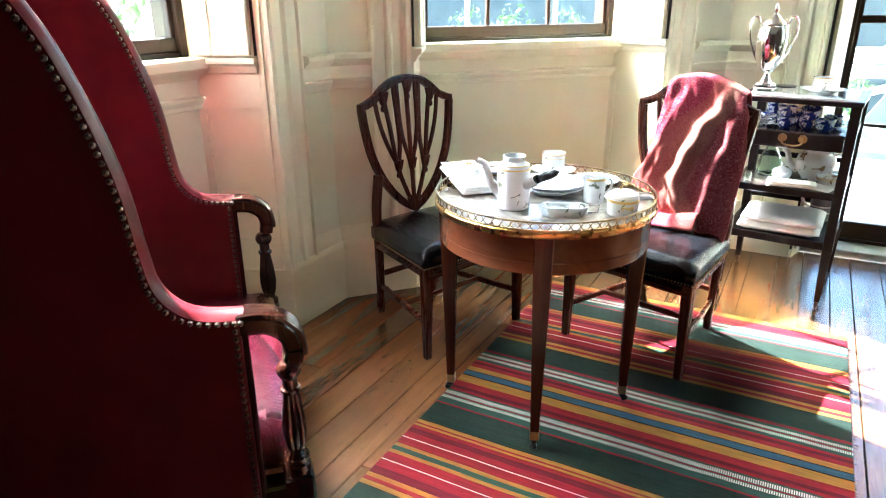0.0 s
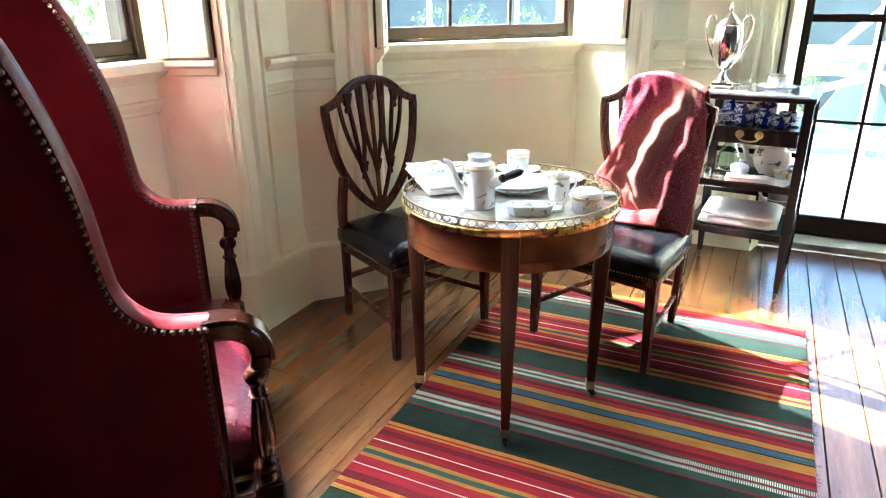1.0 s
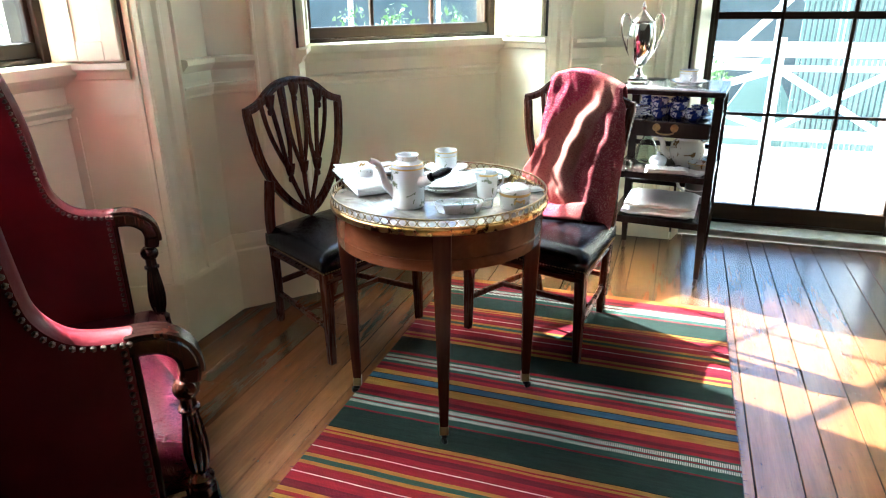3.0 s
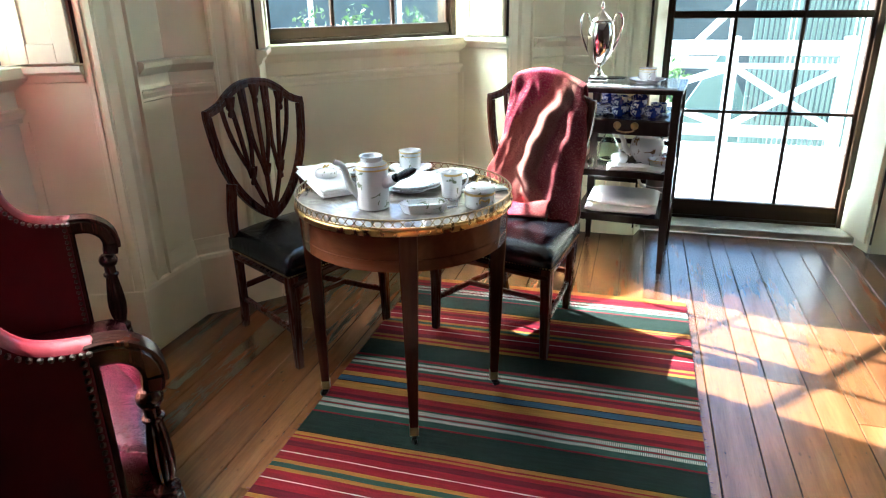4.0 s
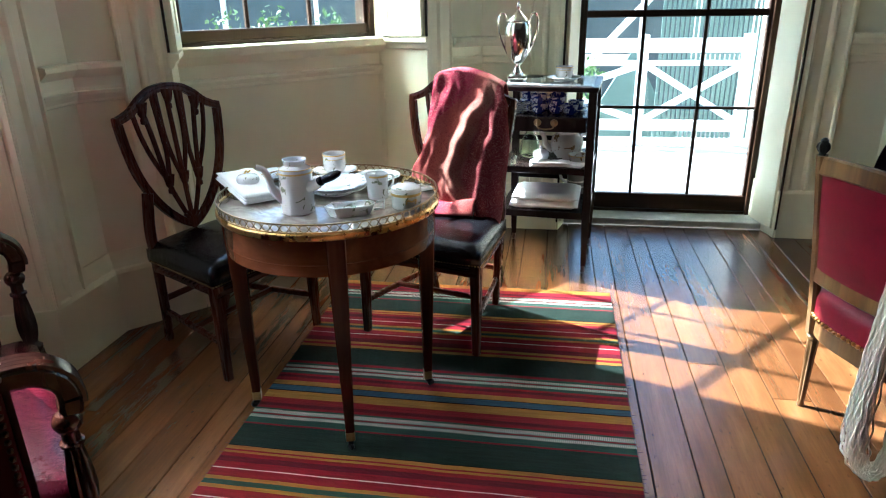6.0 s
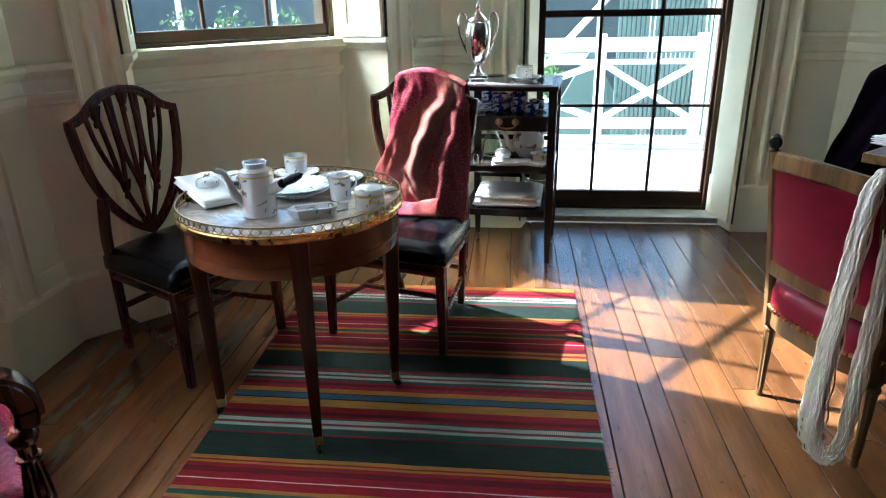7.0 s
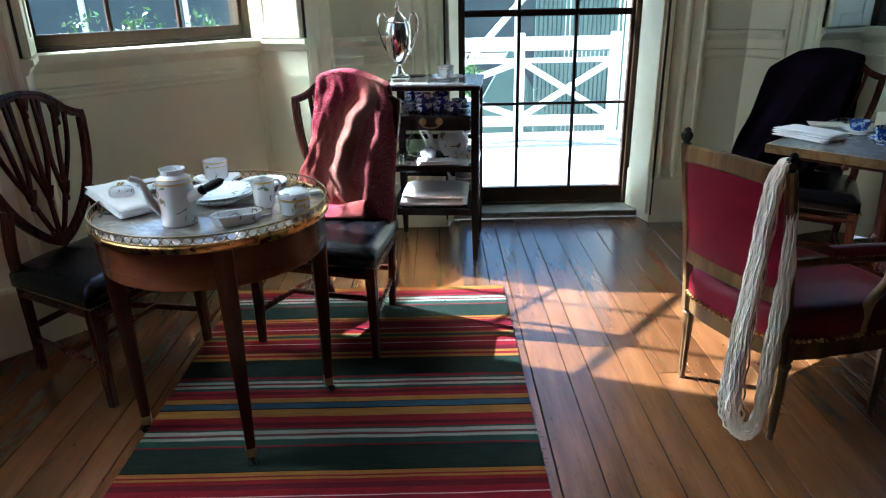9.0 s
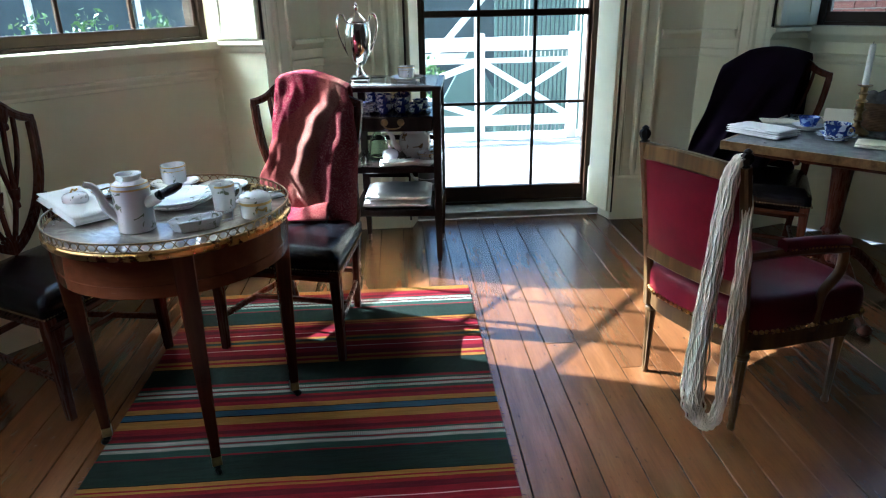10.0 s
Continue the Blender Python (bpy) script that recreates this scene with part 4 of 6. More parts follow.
def ring_profile(r, h, t=0.003, foot=0.6, flare=0.0):
    """Profile of a plain straight cup."""
    return [(0.0005, 0.003), (r * foot, 0.0), (r * foot + 0.002, 0.004), (r * 0.92, 0.010), (r, 0.02), (r + flare, h), (r + flare - t, h), (r - t, 0.02), (r * 0.8, 0.012), (0.0005, 0.010)]


def plate_profile(r, h):
    return [(0.0005, 0.002), (r * 0.58, 0.0), (r * 0.60, 0.004), (r * 0.72, h * 0.45), (r, h), (r * 0.985, h + 0.002), (r * 0.72, h * 0.6), (r * 0.62, 0.007), (0.0005, 0.006)]


def band(r, z, w=0.004, seg=28):
    return lathe(bmesh.new(), [(r + 0.0006, z - w / 2), (r + 0.0012, z), (r + 0.0006, z + w / 2)], seg, cap=False)


def plate(m, r, label, mat=None, h=0.016):
    p = thing("plate", m, label, "plate")
    part("dish", lathe(bmesh.new(), plate_profile(r, h), 36), mat or SPRIG, p, "", True)
    bm = bmesh.new()
    for i in range(60):
        a = 2 * math.pi * i / 60
        box(bm, -0.0018, 0.0018, -0.0018, 0.0018, -0.001, 0.0022, m=pose(r * math.cos(a), r * math.sin(a), h, 0, 0, math.degrees(a)))
    part("beaded_rim", bm, CHINA, p)
    part("gilt_line", lathe(bmesh.new(), [(r * 0.80, h * 0.66 + 0.0012), (r * 0.83, h * 0.74 + 0.0012)], 36, cap=False), GILT, p)
    return p


def cup(m, r, h, label, mat=None, handle=0.0, name="cup", saucer=0.0, smat=None, flare=0.0, trim=True, group=""):
    c = thing(name, m, label, "cup", group)
    z = 0.0
    if saucer:
        part("saucer", lathe(bmesh.new(), plate_profile(saucer, 0.020), 32), smat or mat or SPRIG, c, "", True)
        z = 0.009
    part("bowl", lathe(bmesh.new(), ring_profile(r, h, flare=flare), 28, pose(0, 0, z)), mat or SPRIG, c, "", True)
    if trim:
        part("gilt_rim", band(r + flare, z + h * 0.93), GILT, c)
        part("gilt_line", band(r + flare * 0.7, z + h * 0.74, 0.002), GILT, c)
    if handle is not None and handle >= 0:
        pts = smoothed([(r * 0.98, 0, z + h * 0.75), (r + 0.018, 0, z + h * 0.82), (r + 0.024, 0, z + h * 0.55), (r + 0.012, 0, z + h * 0.30), (r * 0.97, 0, z + h * 0.28)], 5)
        part("handle", sweep(bmesh.new(), pts, circle(0.0032, 8), (0, 1, 0), m=pose(0, 0, 0, 0, 0, handle)), mat or CHINA, c, "", True)
    return c


def folded_cloth(name, m, w, d, layers, label, mat, t=0.005, skew=0.006, seed=0, sag=0.0):
    """A folded cloth: stacked soft leaves, each with its own slight shift and wave."""
    rnd = random.Random(seed)
    ob = thing(name, m, label, "cloth")
    z = 0.0
    for k in range(layers):
        bm = bmesh.new()
        n = 10
        dx, dy, sh = rnd.uniform(-skew, skew), rnd.uniform(-skew, skew), rnd.uniform(0.94, 1.0)
        tops, bots = [], []
        for j in range(n + 1):
            ra, rb = [], []
            for i in range(n + 1):
                u, v = i / n - 0.5, j / n - 0.5
                e = min(0.5 - abs(u), 0.5 - abs(v))
                pinch = t * 0.46 * max(0.0, 1 - e / 0.03) ** 2
                wob = 0.0018 * noise.noise(Vector((u * 5 + k * 3.1 + seed, v * 5, k))) * (k + 1) / layers * 2
                low = -sag * max(0.0, -u - 0.22) ** 1.5 * 6
                x, y = u * w * sh + dx, v * d * sh + dy
                ra.append(bm.verts.new((x, y, z + t - pinch + wob + low + 0.002)))
                rb.append(bm.verts.new((x, y, z + pinch + (wob if k else 0) + low + (0.0 if k == 0 else 0.0005))))
            tops.append(ra), bots.append(rb)
        for j in range(n):
            for i in range(n):
                bm.faces.new((tops[j][i], tops[j][i + 1], tops[j + 1][i + 1], tops[j + 1][i]))
                bm.faces.new((bots[j][i], bots[j + 1][i], bots[j + 1][i + 1], bots[j][i + 1]))
        rim = lambda g: g[0] + [r[-1] for r in g[1:]] + g[-1][-2::-1] + [r[0] for r in g[-2:0:-1]]
        a, b_ = rim(tops), rim(bots)
        for i in range(len(a)):
            j = (i + 1) % len(a)
            bm.faces.new((a[j], a[i], b_[i], b_[j]))
        part("fold", bm, mat, ob, "", "all")
        z += t
    return ob


# ---- the round tea table ----
TC, TZ = (-0.706, 1.990), 0.752


def tea_table():
    t = thing("tea_table", pose(TC[0], TC[1], 0), "round mahogany tea table with a marble top and pierced brass gallery", "table")
    part("tabletop", lathe(bmesh.new(), [(0.0005, 0.0), (0.340, 0.0), (0.344, 0.004), (0.344, 0.020), (0.340, 0.022), (0.0005, 0.022)], 72, pose(0, 0, TZ - 0.022)), MARBLE, t, "polished grey brown marble top", True)
    part("brass_band", lathe(bmesh.new(), [(0.340, -0.024), (0.352, -0.024), (0.356, -0.018), (0.356, -0.006), (0.352, -0.002), (0.353, 0.002), (0.347, 0.003), (0.3445, 0.002), (0.3445, -0.024), (0.340, -0.024)], 96, pose(0, 0, TZ)), BRASS, t, "polished brass edge band", True)
    gal = part("gallery", lathe(bmesh.new(), [(0.3475, 0.0225), (0.3515, 0.0225), (0.3525, 0.0245), (0.3515, 0.0265), (0.3475, 0.0265), (0.3475, 0.0225)], 96, pose(0, 0, TZ)), OLDBRASS, t, "pierced brass gallery", True)
    n = 78
    bm = bmesh.new()
    for ph in (0, math.pi):
        path = []
        for i in range(n * 8):
            a = 2 * math.pi * i / (n * 8)
            w = math.cos(a * n / 2 + ph)
            w = max(-1.0, min(1.0, w * 1.25))
            path.append((0.3495 * math.cos(a), 0.3495 * math.sin(a), TZ + 0.0122 + 0.0098 * w))
        sweep(bm, path, rect(0.0020, 0.0022), closed=True)
    part("lattice", bm, OLDBRASS, gal)
    part("apron", lathe(bmesh.new(), [(0.300, 0.613), (0.334, 0.613), (0.3365, 0.616), (0.3365, 0.648), (0.3345, 0.6495), (0.3365, 0.651), (0.3365, 0.724), (0.342, 0.729), (0.330, 0.7295), (0.300, 0.7295), (0.300, 0.613)], 96), APRON, t, "curved mahogany apron with drawer seams", True)
    for k in range(4):
        a = radians(-69.4 + 90 * k)
        c, s = math.cos(a), math.sin(a)
        mm = pose(0, 0, 0, 0, 0, math.degrees(a))
        leg = part("leg", sweep(bmesh.new(), [(0.315, 0, 0.728), (0.312, 0, 0.60), (0.307, 0, 0.060)], rect(1, 1, 0.06), (0, 1, 0), scale=lambda q: (0.058, 0.054, 0.027)[round(q * 2)], m=mm), TABLEW, t, "square tapering mahogany leg")
        part("toe_cap", boxed(0.307 - 0.0145, 0.307 + 0.0145, -0.0145, 0.0145, 0.034, 0.068, 0.002, m=mm), OLDBRASS, leg, "brass toe cap")
        part("castor", lathe(bmesh.new(), [(0.0005, -0.006), (0.010, -0.006), (0.013, -0.003), (0.013, 0.003), (0.010, 0.006), (0.0005, 0.006)], 16, mm @ pose(0.318, 0, 0.0135, 90, 0, 30)), IRON, leg, "small black castor", True)
        part("castor_fork", boxed(0.300, 0.322, -0.0075, 0.0075, 0.018, 0.036, 0.002, m=mm), IRON, leg)
    return t


tea_table()


def on_table(x, y, rz=0):
    k = (1.36 - TZ) / (1.36 - 0.735)
    return pose(x * k, y * k, TZ + 0.0003, 0, 0, rz)


def coffee_pot(m):
    p = thing("coffee_pot", m, "white porcelain coffee pot with painted sprigs and a black side handle", "coffee pot")
    prof = [(0.0005, 0.004), (0.045, 0.0), (0.049, 0.004), (0.049, 0.128), (0.050, 0.134), (0.046, 0.145), (0.0345, 0.152), (0.0315, 0.155), (0.0320, 0.169), (0.0340, 0.172), (0.0315, 0.172), (0.0295, 0.156), (0.040, 0.142), (0.045, 0.13), (0.045, 0.01), (0.0005, 0.01)]
    prof = [(r * 1.02, z * 0.94) for r, z in prof]
    part("pot", lathe(bmesh.new(), prof, 40), SPRIG, p, "", True)
    part("gilt_band", band(0.0508, 0.1245, 0.005, 40), GILT, p)
    part("gilt_band", band(0.0472, 0.136, 0.003, 40), GILT, p)
    spout = smoothed([(-0.042, 0, 0.040), (-0.068, 0, 0.075), (-0.078, 0, 0.110), (-0.090, 0, 0.138), (-0.112, 0, 0.150)], 6)
    part("spout", sweep(bmesh.new(), spout, circle(0.0135, 12), (0, 1, 0), scale=lambda q: 1.05 - 0.5 * q), CHINA, p, "curved white spout", True)
    sock = smoothed([(0.030, -0.030, 0.080), (0.050, -0.050, 0.092), (0.059, -0.058, 0.100)], 4)
    part("handle_socket", sweep(bmesh.new(), sock, circle(0.017, 12), (0, 1, 0), scale=lambda q: 1.0 - 0.1 * q), CHINA, p, "", True)
    mh = look((0.056, -0.055, 0.098), (0.126, -0.114, 0.142)) @ pose(0, 0, 0, 180)
    part("handle", lathe(bmesh.new(), [(0.012, 0.0), (0.014, 0.004), (0.014, 0.014), (0.009, 0.017), (0.012, 0.024), (0.013, 0.040), (0.0135, 0.052), (0.010, 0.076), (0.003, 0.086)], 16, mh), HANDLE, p, "turned black wooden handle", True)
    return p


coffee_pot(on_table(-0.772, 1.885, 30))
cup(on_table(-0.800, 2.340), 0.040, 0.072, "straight white porcelain cup with gilt rim on a saucer", SPRIG, 130, saucer=0.080)
for k in range(2):
    plate(on_table(-0.728, 2.115) @ pose(0, 0, 0.013 * k, 0, 0, 25 * k), 0.112 - 0.006 * (1 - k), "white porcelain dinner plate with beaded gilt rim in a stack", h=0.020)
plate(on_table(-0.622, 2.285), 0.080, "small white porcelain plate with painted sprigs")
plate(on_table(-1.00, 2.285), 0.080, "small white porcelain plate behind the coffee pot")


def cream_jug(m):
    j = thing("cream_jug", m, "white porcelain cream jug with painted leaves and gilt rim", "jug")
    part("body", lathe(bmesh.new(), [(0.0005, 0.003), (0.030, 0.0), (0.032, 0.004), (0.034, 0.04), (0.0345, 0.078), (0.032, 0.078), (0.031, 0.04), (0.028, 0.008), (0.0005, 0.008)], 28), SPRIG, j, "", True)
    part("lip", lathe(bmesh.new(), [(0.012, 0.055), (0.020, 0.080), (0.018, 0.080), (0.010, 0.056)], 12, pose(-0.024, 0.0, 0)), CHINA, j, "", True)
    part("gilt_rim", band(0.0343, 0.072, 0.006), GILT, j)
    part("handle", sweep(bmesh.new(), smoothed([(0.033, 0, 0.068), (0.052, 0, 0.066), (0.054, 0, 0.040), (0.034, 0, 0.022)], 5), circle(0.0035, 8), (0, 1, 0)), CHINA, j, "", True)
    return j


cream_jug(on_table(-0.563, 2.062, 35) @ Matrix.Diagonal((1.0, 1.0, 1.04, 1)))


def sauce_dish(m):
    d = thing("spoon_tray", m, "white porcelain fluted spoon tray with a square handle", "tray")
    out = [(-0.075, 0.0), (-0.052, -0.030), (0.052, -0.030), (0.072, -0.012), (0.072, 0.012), (0.052, 0.030), (-0.052, 0.030)]
    bm = bmesh.new()
    rings = [[bm.verts.new((x * k, y * k, z)) for x, y in out] for k, z in ((0.80, 0.0), (1.0, 0.030), (0.96, 0.030), (0.77, 0.004))]
    for a, b_ in zip(rings, rings[1:]):
        for i in range(len(out)):
            j = (i + 1) % len(out)
            bm.faces.new((a[i], a[j], b_[j], b_[i]))
    bm.faces.new(rings[0][::-1])
    bm.faces.new(rings[-1])
    bmesh.ops.recalc_face_normals(bm, faces=bm.faces)
    part("dish", bm, SPRIG, d)
    part("handle", sweep(bmesh.new(), [(0.070, 0, 0.010), (0.100, 0, 0.012), (0.103, 0, 0.036), (0.078, 0, 0.032)], rect(0.006, 0.005), (0, 1, 0)), CHINA, d)
    bm = bmesh.new()
    edge = [(x * 0.985, y * 0.985, 0.0305) for x, y in out]
    for p in along(edge + edge[:1], 0.006):
        box(bm, p.x - 0.0018, p.x + 0.0018, p.y - 0.0018, p.y + 0.0018, p.z - 0.001, p.z + 0.002)
    part("beaded_rim", bm, CHINA, d)
    return d


sauce_dish(on_table(-0.600, 1.872, 24))


def sugar_box(m):
    s = thing("sugar_box", m, "round white porcelain sugar box with gilt lid and handles", "sugar bowl")
    part("box", lathe(bmesh.new(), [(0.0005, 0.003), (0.038, 0.0), (0.041, 0.004), (0.042, 0.045), (0.0405, 0.047), (0.0005, 0.047)], 32), SPRIG, s, "", True)
    part("gilt_rim", band(0.042, 0.041, 0.007, 32), GILT, s)
    lid = part("lid", lathe(bmesh.new(), [(0.042, 0.047), (0.043, 0.050), (0.040, 0.058), (0.024, 0.066), (0.0005, 0.069)], 32), SPRIG, s, "domed porcelain lid", True)
    part("knob", sweep(bmesh.new(), smoothed([(-0.010, 0, 0.066), (-0.004, 0.002, 0.082), (0.004, -0.002, 0.080), (0.010, 0.002, 0.088)], 4), circle(0.0032, 6), (0, 1, 0)), GILT, lid, "gilt twig knob", True)
    for a in (-60, 120):
        part("handle", sweep(bmesh.new(), smoothed([(0.041, -0.013, 0.020), (0.050, -0.012, 0.032), (0.052, 0.0, 0.028), (0.050, 0.012, 0.032), (0.041, 0.013, 0.020)], 4), circle(0.0026, 6), m=pose(0, 0, 0, 0, 0, a)), GILT, s, "", True)
    return s


sugar_box(on_table(-0.447, 1.972) @ Matrix.Diagonal((1.1, 1.1, 1.1, 1)))
folded_cloth("napkin", on_table(-1.02, 2.07, -47) @ pose(0, 0, 0.011, 0, 3.4, 0), 0.32, 0.135, 3, "folded white linen napkin hanging over the table gallery", LINEN, 0.0085, 0.006, 3)


def loose_lid(m):
    l = thing("pot_lid", m, "white porcelain pot lid with sprigs on the napkin", "lid")
    part("dome", lathe(bmesh.new(), [(0.036, 0.0), (0.037, 0.004), (0.036, 0.016), (0.032, 0.021), (0.015, 0.026), (0.0005, 0.027)], 28), SPRIG, l, "", True)
    part("knob", sweep(bmesh.new(), smoothed([(-0.012, 0, 0.024), (-0.004, 0.003, 0.036), (0.004, -0.003, 0.034), (0.012, 0, 0.040)], 4), circle(0.003, 6), (0, 1, 0)), GILT, l, "twig-shaped gilt knob", True)
    return l


loose_lid(on_table(-1.02, 2.07) @ pose(0, 0, 0.0385, 2, 2, 0))
folded_cloth("napkin", on_table(-0.470, 2.150, 40), 0.15, 0.060, 2, "small folded white napkin under a knife", LINEN, 0.004, 0.003, 7)
kn = thing("table_knife", on_table(-0.482, 2.142, 38) @ pose(0, 0, 0.0105), "slim silver table knife on a folded napkin", "knife")
part("blade", boxed(-0.06, 0.03, -0.006, 0.006, 0.0, 0.0015, 0.0006), SILVER, kn)
part("handle", boxed(0.03, 0.095, -0.006, 0.006, -0.001, 0.005, 0.002), SILVER, kn)

# ---- the rug ----
rug = tagged(part("rug", boxed(-1.0, 0.306, 0.35, 3.005, 0.0005, 0.006, 0.002), RUG), "flat-woven striped rug in red, green, gold and white", "rug")
bm = bmesh.new()
rnd = random.Random(5)
for k in range(240):
    y = 0.36 + 2.64 * k / 240 + rnd.uniform(-0.004, 0.004)
    for x, s in ((0.306, 1), (-1.0, -1)):
        if rnd.random() < 0.55:
            ln = rnd.uniform(0.003, 0.016)
            sweep(bm, [(x - s * 0.002, y, 0.003), (x + s * ln, y + rnd.uniform(-0.006, 0.006), 0.0015)], rect(0.0016, 0.0012))
tagged(part("fringe", bm, cloth("dark_fringe", (0.05, 0.02, 0.02), (0.12, 0.05, 0.04)), rug, "short worn thread ends"), kind="stuff")

# ---- the trolley and what stands on it ----
TR = pose(0.200, 3.226, 0, 0, 0, -6)
TW, TD = 0.47, 0.47


def tea_trolley():
    t = thing("tea_trolley", TR, "black wooden three-shelf serving stand with a drawer and castors", "serving stand")
    for x in (-TW + 0.02, -0.02):
        for y in (0.02, TD - 0.02):
            leg = part("leg", sweep(bmesh.new(), [(x, y, 0.935), (x, y, 0.29), (x, y, 0.045)], rect(1, 1, 0.06), (0, 1, 0), scale=lambda q: (0.040, 0.040, 0.024)[round(q * 2)]), EBONY, t)
            part("castor", lathe(bmesh.new(), [(0.0005, -0.007), (0.012, -0.007), (0.015, 0), (0.012, 0.007), (0.0005, 0.007)], 14, pose(x, y + 0.006, 0.015, 90, 0, 70)), BRONZE, leg, "small brass castor", True)
            part("castor_fork", boxed(x - 0.008, x + 0.008, y - 0.008, y + 0.008, 0.022, 0.048, 0.002), BRONZE, leg)
    part("top", boxed(-TW - 0.006, 0.006, -0.006, TD + 0.006, 0.922, 0.947, 0.005, 2), EBONY, t, "black wooden top with a moulded edge")
    part("top_inlay", boxed(-TW + 0.025, -0.025, 0.025, TD - 0.025, 0.944, 0.951), SLATE, t, "polished grey inset top")
    for x, y in ((-0.145, TD - 0.095), (-0.155 - 0.2, TD - 0.095)):
        part("roundel", lathe(bmesh.new(), [(0.0005, 0.0), (0.052, 0.0), (0.055, 0.002), (0.052, 0.004), (0.0005, 0.0045)], 32, pose(x, y, 0.950)), EBONY, t, "round dark inset", True)
    for z0, z1, nm in ((0.785, 0.803, "shelf"), (0.520, 0.552, "shelf"), (0.292, 0.328, "shelf")):
        part(nm, boxed(-TW + 0.008, -0.008, 0.006, TD - 0.006, z0, z1, 0.003), EBONY, t)
    d = part("drawer", boxed(-TW + 0.042, -0.042, 0.004, TD - 0.05, 0.730, 0.785, 0.003), EBONY, t, "shallow drawer")
    part("drawer_front", boxed(-TW + 0.046, -0.046, -0.003, 0.006, 0.733, 0.800, 0.002), EBONY, d)
    hx = -TW / 2
    for s in (-1, 1):
        part("rosette", lathe(bmesh.new(), [(0.0005, 0.0), (0.018, 0.0), (0.018, 0.003), (0.010, 0.006), (0.0005, 0.008)], 20, pose(hx + s * 0.040, -0.003, 0.776, 90)), OLDBRASS, d, "round brass handle plate", True)
    part("bail_handle", sweep(bmesh.new(), smoothed([(hx - 0.040, -0.012, 0.776), (hx - 0.036, -0.018, 0.755), (hx, -0.020, 0.748), (hx + 0.036, -0.018, 0.755), (hx + 0.040, -0.012, 0.776)], 5), circle(0.0036, 8), (0, 1, 0)), OLDBRASS, d, "curved brass drop handle", True)
    part("back_rail", boxed(-TW + 0.04, -0.04, TD - 0.03, TD - 0.012, 0.60, 0.625, 0.002), EBONY, t)
    part("back_rail", boxed(-TW + 0.04, -0.04, TD - 0.03, TD - 0.012, 0.385, 0.41, 0.002), EBONY, t)
    return t


tea_trolley()


def urn(m):
    u = thing("silver_urn", m, "polished silver two-handled covered urn on a square foot", "urn")
    part("foot", boxed(-0.048, 0.048, -0.048, 0.048, 0.014, 0.030, 0.003, 2), SILVER, u)
    for x in (-0.038, 0.038):
        for y in (-0.038, 0.038):
            part("ball_foot", lathe(bmesh.new(), [(0.0005, 0), (0.007, 0.002), (0.009, 0.008), (0.007, 0.014), (0.0005, 0.016)], 12, pose(x, y, 0)), SILVER, u, "", True)
    body = [(0.038, 0.030), (0.036, 0.036), (0.020, 0.046), (0.012, 0.066), (0.012, 0.076), (0.020, 0.084), (0.026, 0.090), (0.042, 0.118), (0.054, 0.155), (0.0595, 0.20), (0.058, 0.245), (0.052, 0.272), (0.050, 0.278), (0.053, 0.282), (0.053, 0.288)]
    part("body", lathe(bmesh.new(), [(r * 1.12, z) for r, z in body], 40), SILVER, u, "", True)
    lid = part("lid", lathe(bmesh.new(), [(0.052, 0.288), (0.048, 0.294), (0.036, 0.306), (0.020, 0.322), (0.010, 0.332), (0.006, 0.336)], 32), SILVER, u, "domed silver lid", True)
    part("finial", lathe(bmesh.new(), [(0.006, 0.334), (0.010, 0.342), (0.012, 0.350), (0.007, 0.358), (0.008, 0.364), (0.002, 0.376)], 16), SILVER, lid, "", True)
    for s in (-1, 1):
        pts = smoothed([(s * 0.040, 0, 0.118), (s * 0.066, 0, 0.165), (s * 0.090, 0, 0.225), (s * 0.096, 0, 0.285), (s * 0.084, 0, 0.318), (s * 0.066, 0, 0.316), (s * 0.055, 0, 0.285)], 6)
        part("handle", sweep(bmesh.new(), pts, circle(0.0052, 8), (0, 1, 0)), SILVER, u, "tall looped silver handle", True)
    return u


urn(pose(-0.187, 3.425, 0.9512, 0, 0, 4))
cup(pose(0.045, 3.435, 0.9512), 0.042, 0.062, "white porcelain cup with red border on a deep saucer", SPRIG, 60, saucer=0.086)


def on_shelf(x, y, z, rz=0):
    return TR @ pose(x, y, z, 0, 0, rz)


for k in range(4):
    tagged(plate(on_shelf(-0.395, 0.13, 0.8035 + 0.011 * k, 20 * k), 0.062, "blue and white china plate in a stack", BLUEW, 0.012), group="blue china plates")
rnd = random.Random(11)
for x, y, z, tilt, hd in ((-0.285, 0.10, 0, 0, 200), (-0.285, 0.10, 0.045, 0, 20), (-0.20, 0.12, 0, 0, 300), (-0.13, 0.10, 0, 0, 250), (-0.11, 0.22, 0, 0, 100), (-0.36, 0.27, 0, 0, 40), (-0.25, 0.24, 0, 0, 120), (-0.36, 0.27, 0.045, 8, 40), (-0.19, 0.09, 0.046, 14, 230)):
    cup(on_shelf(x, y, 0.8035 + z) @ pose(0, 0, 0, tilt), 0.034, 0.050, "blue and white china teacup on the dark shelf", BLUEW, hd, "teacup", flare=0.008, trim=False, group="blue china teacups")
plate(on_shelf(-0.13, 0.19, 0.8035), 0.075, "blue and white china dish under the teacups", BLUEW, 0.014)


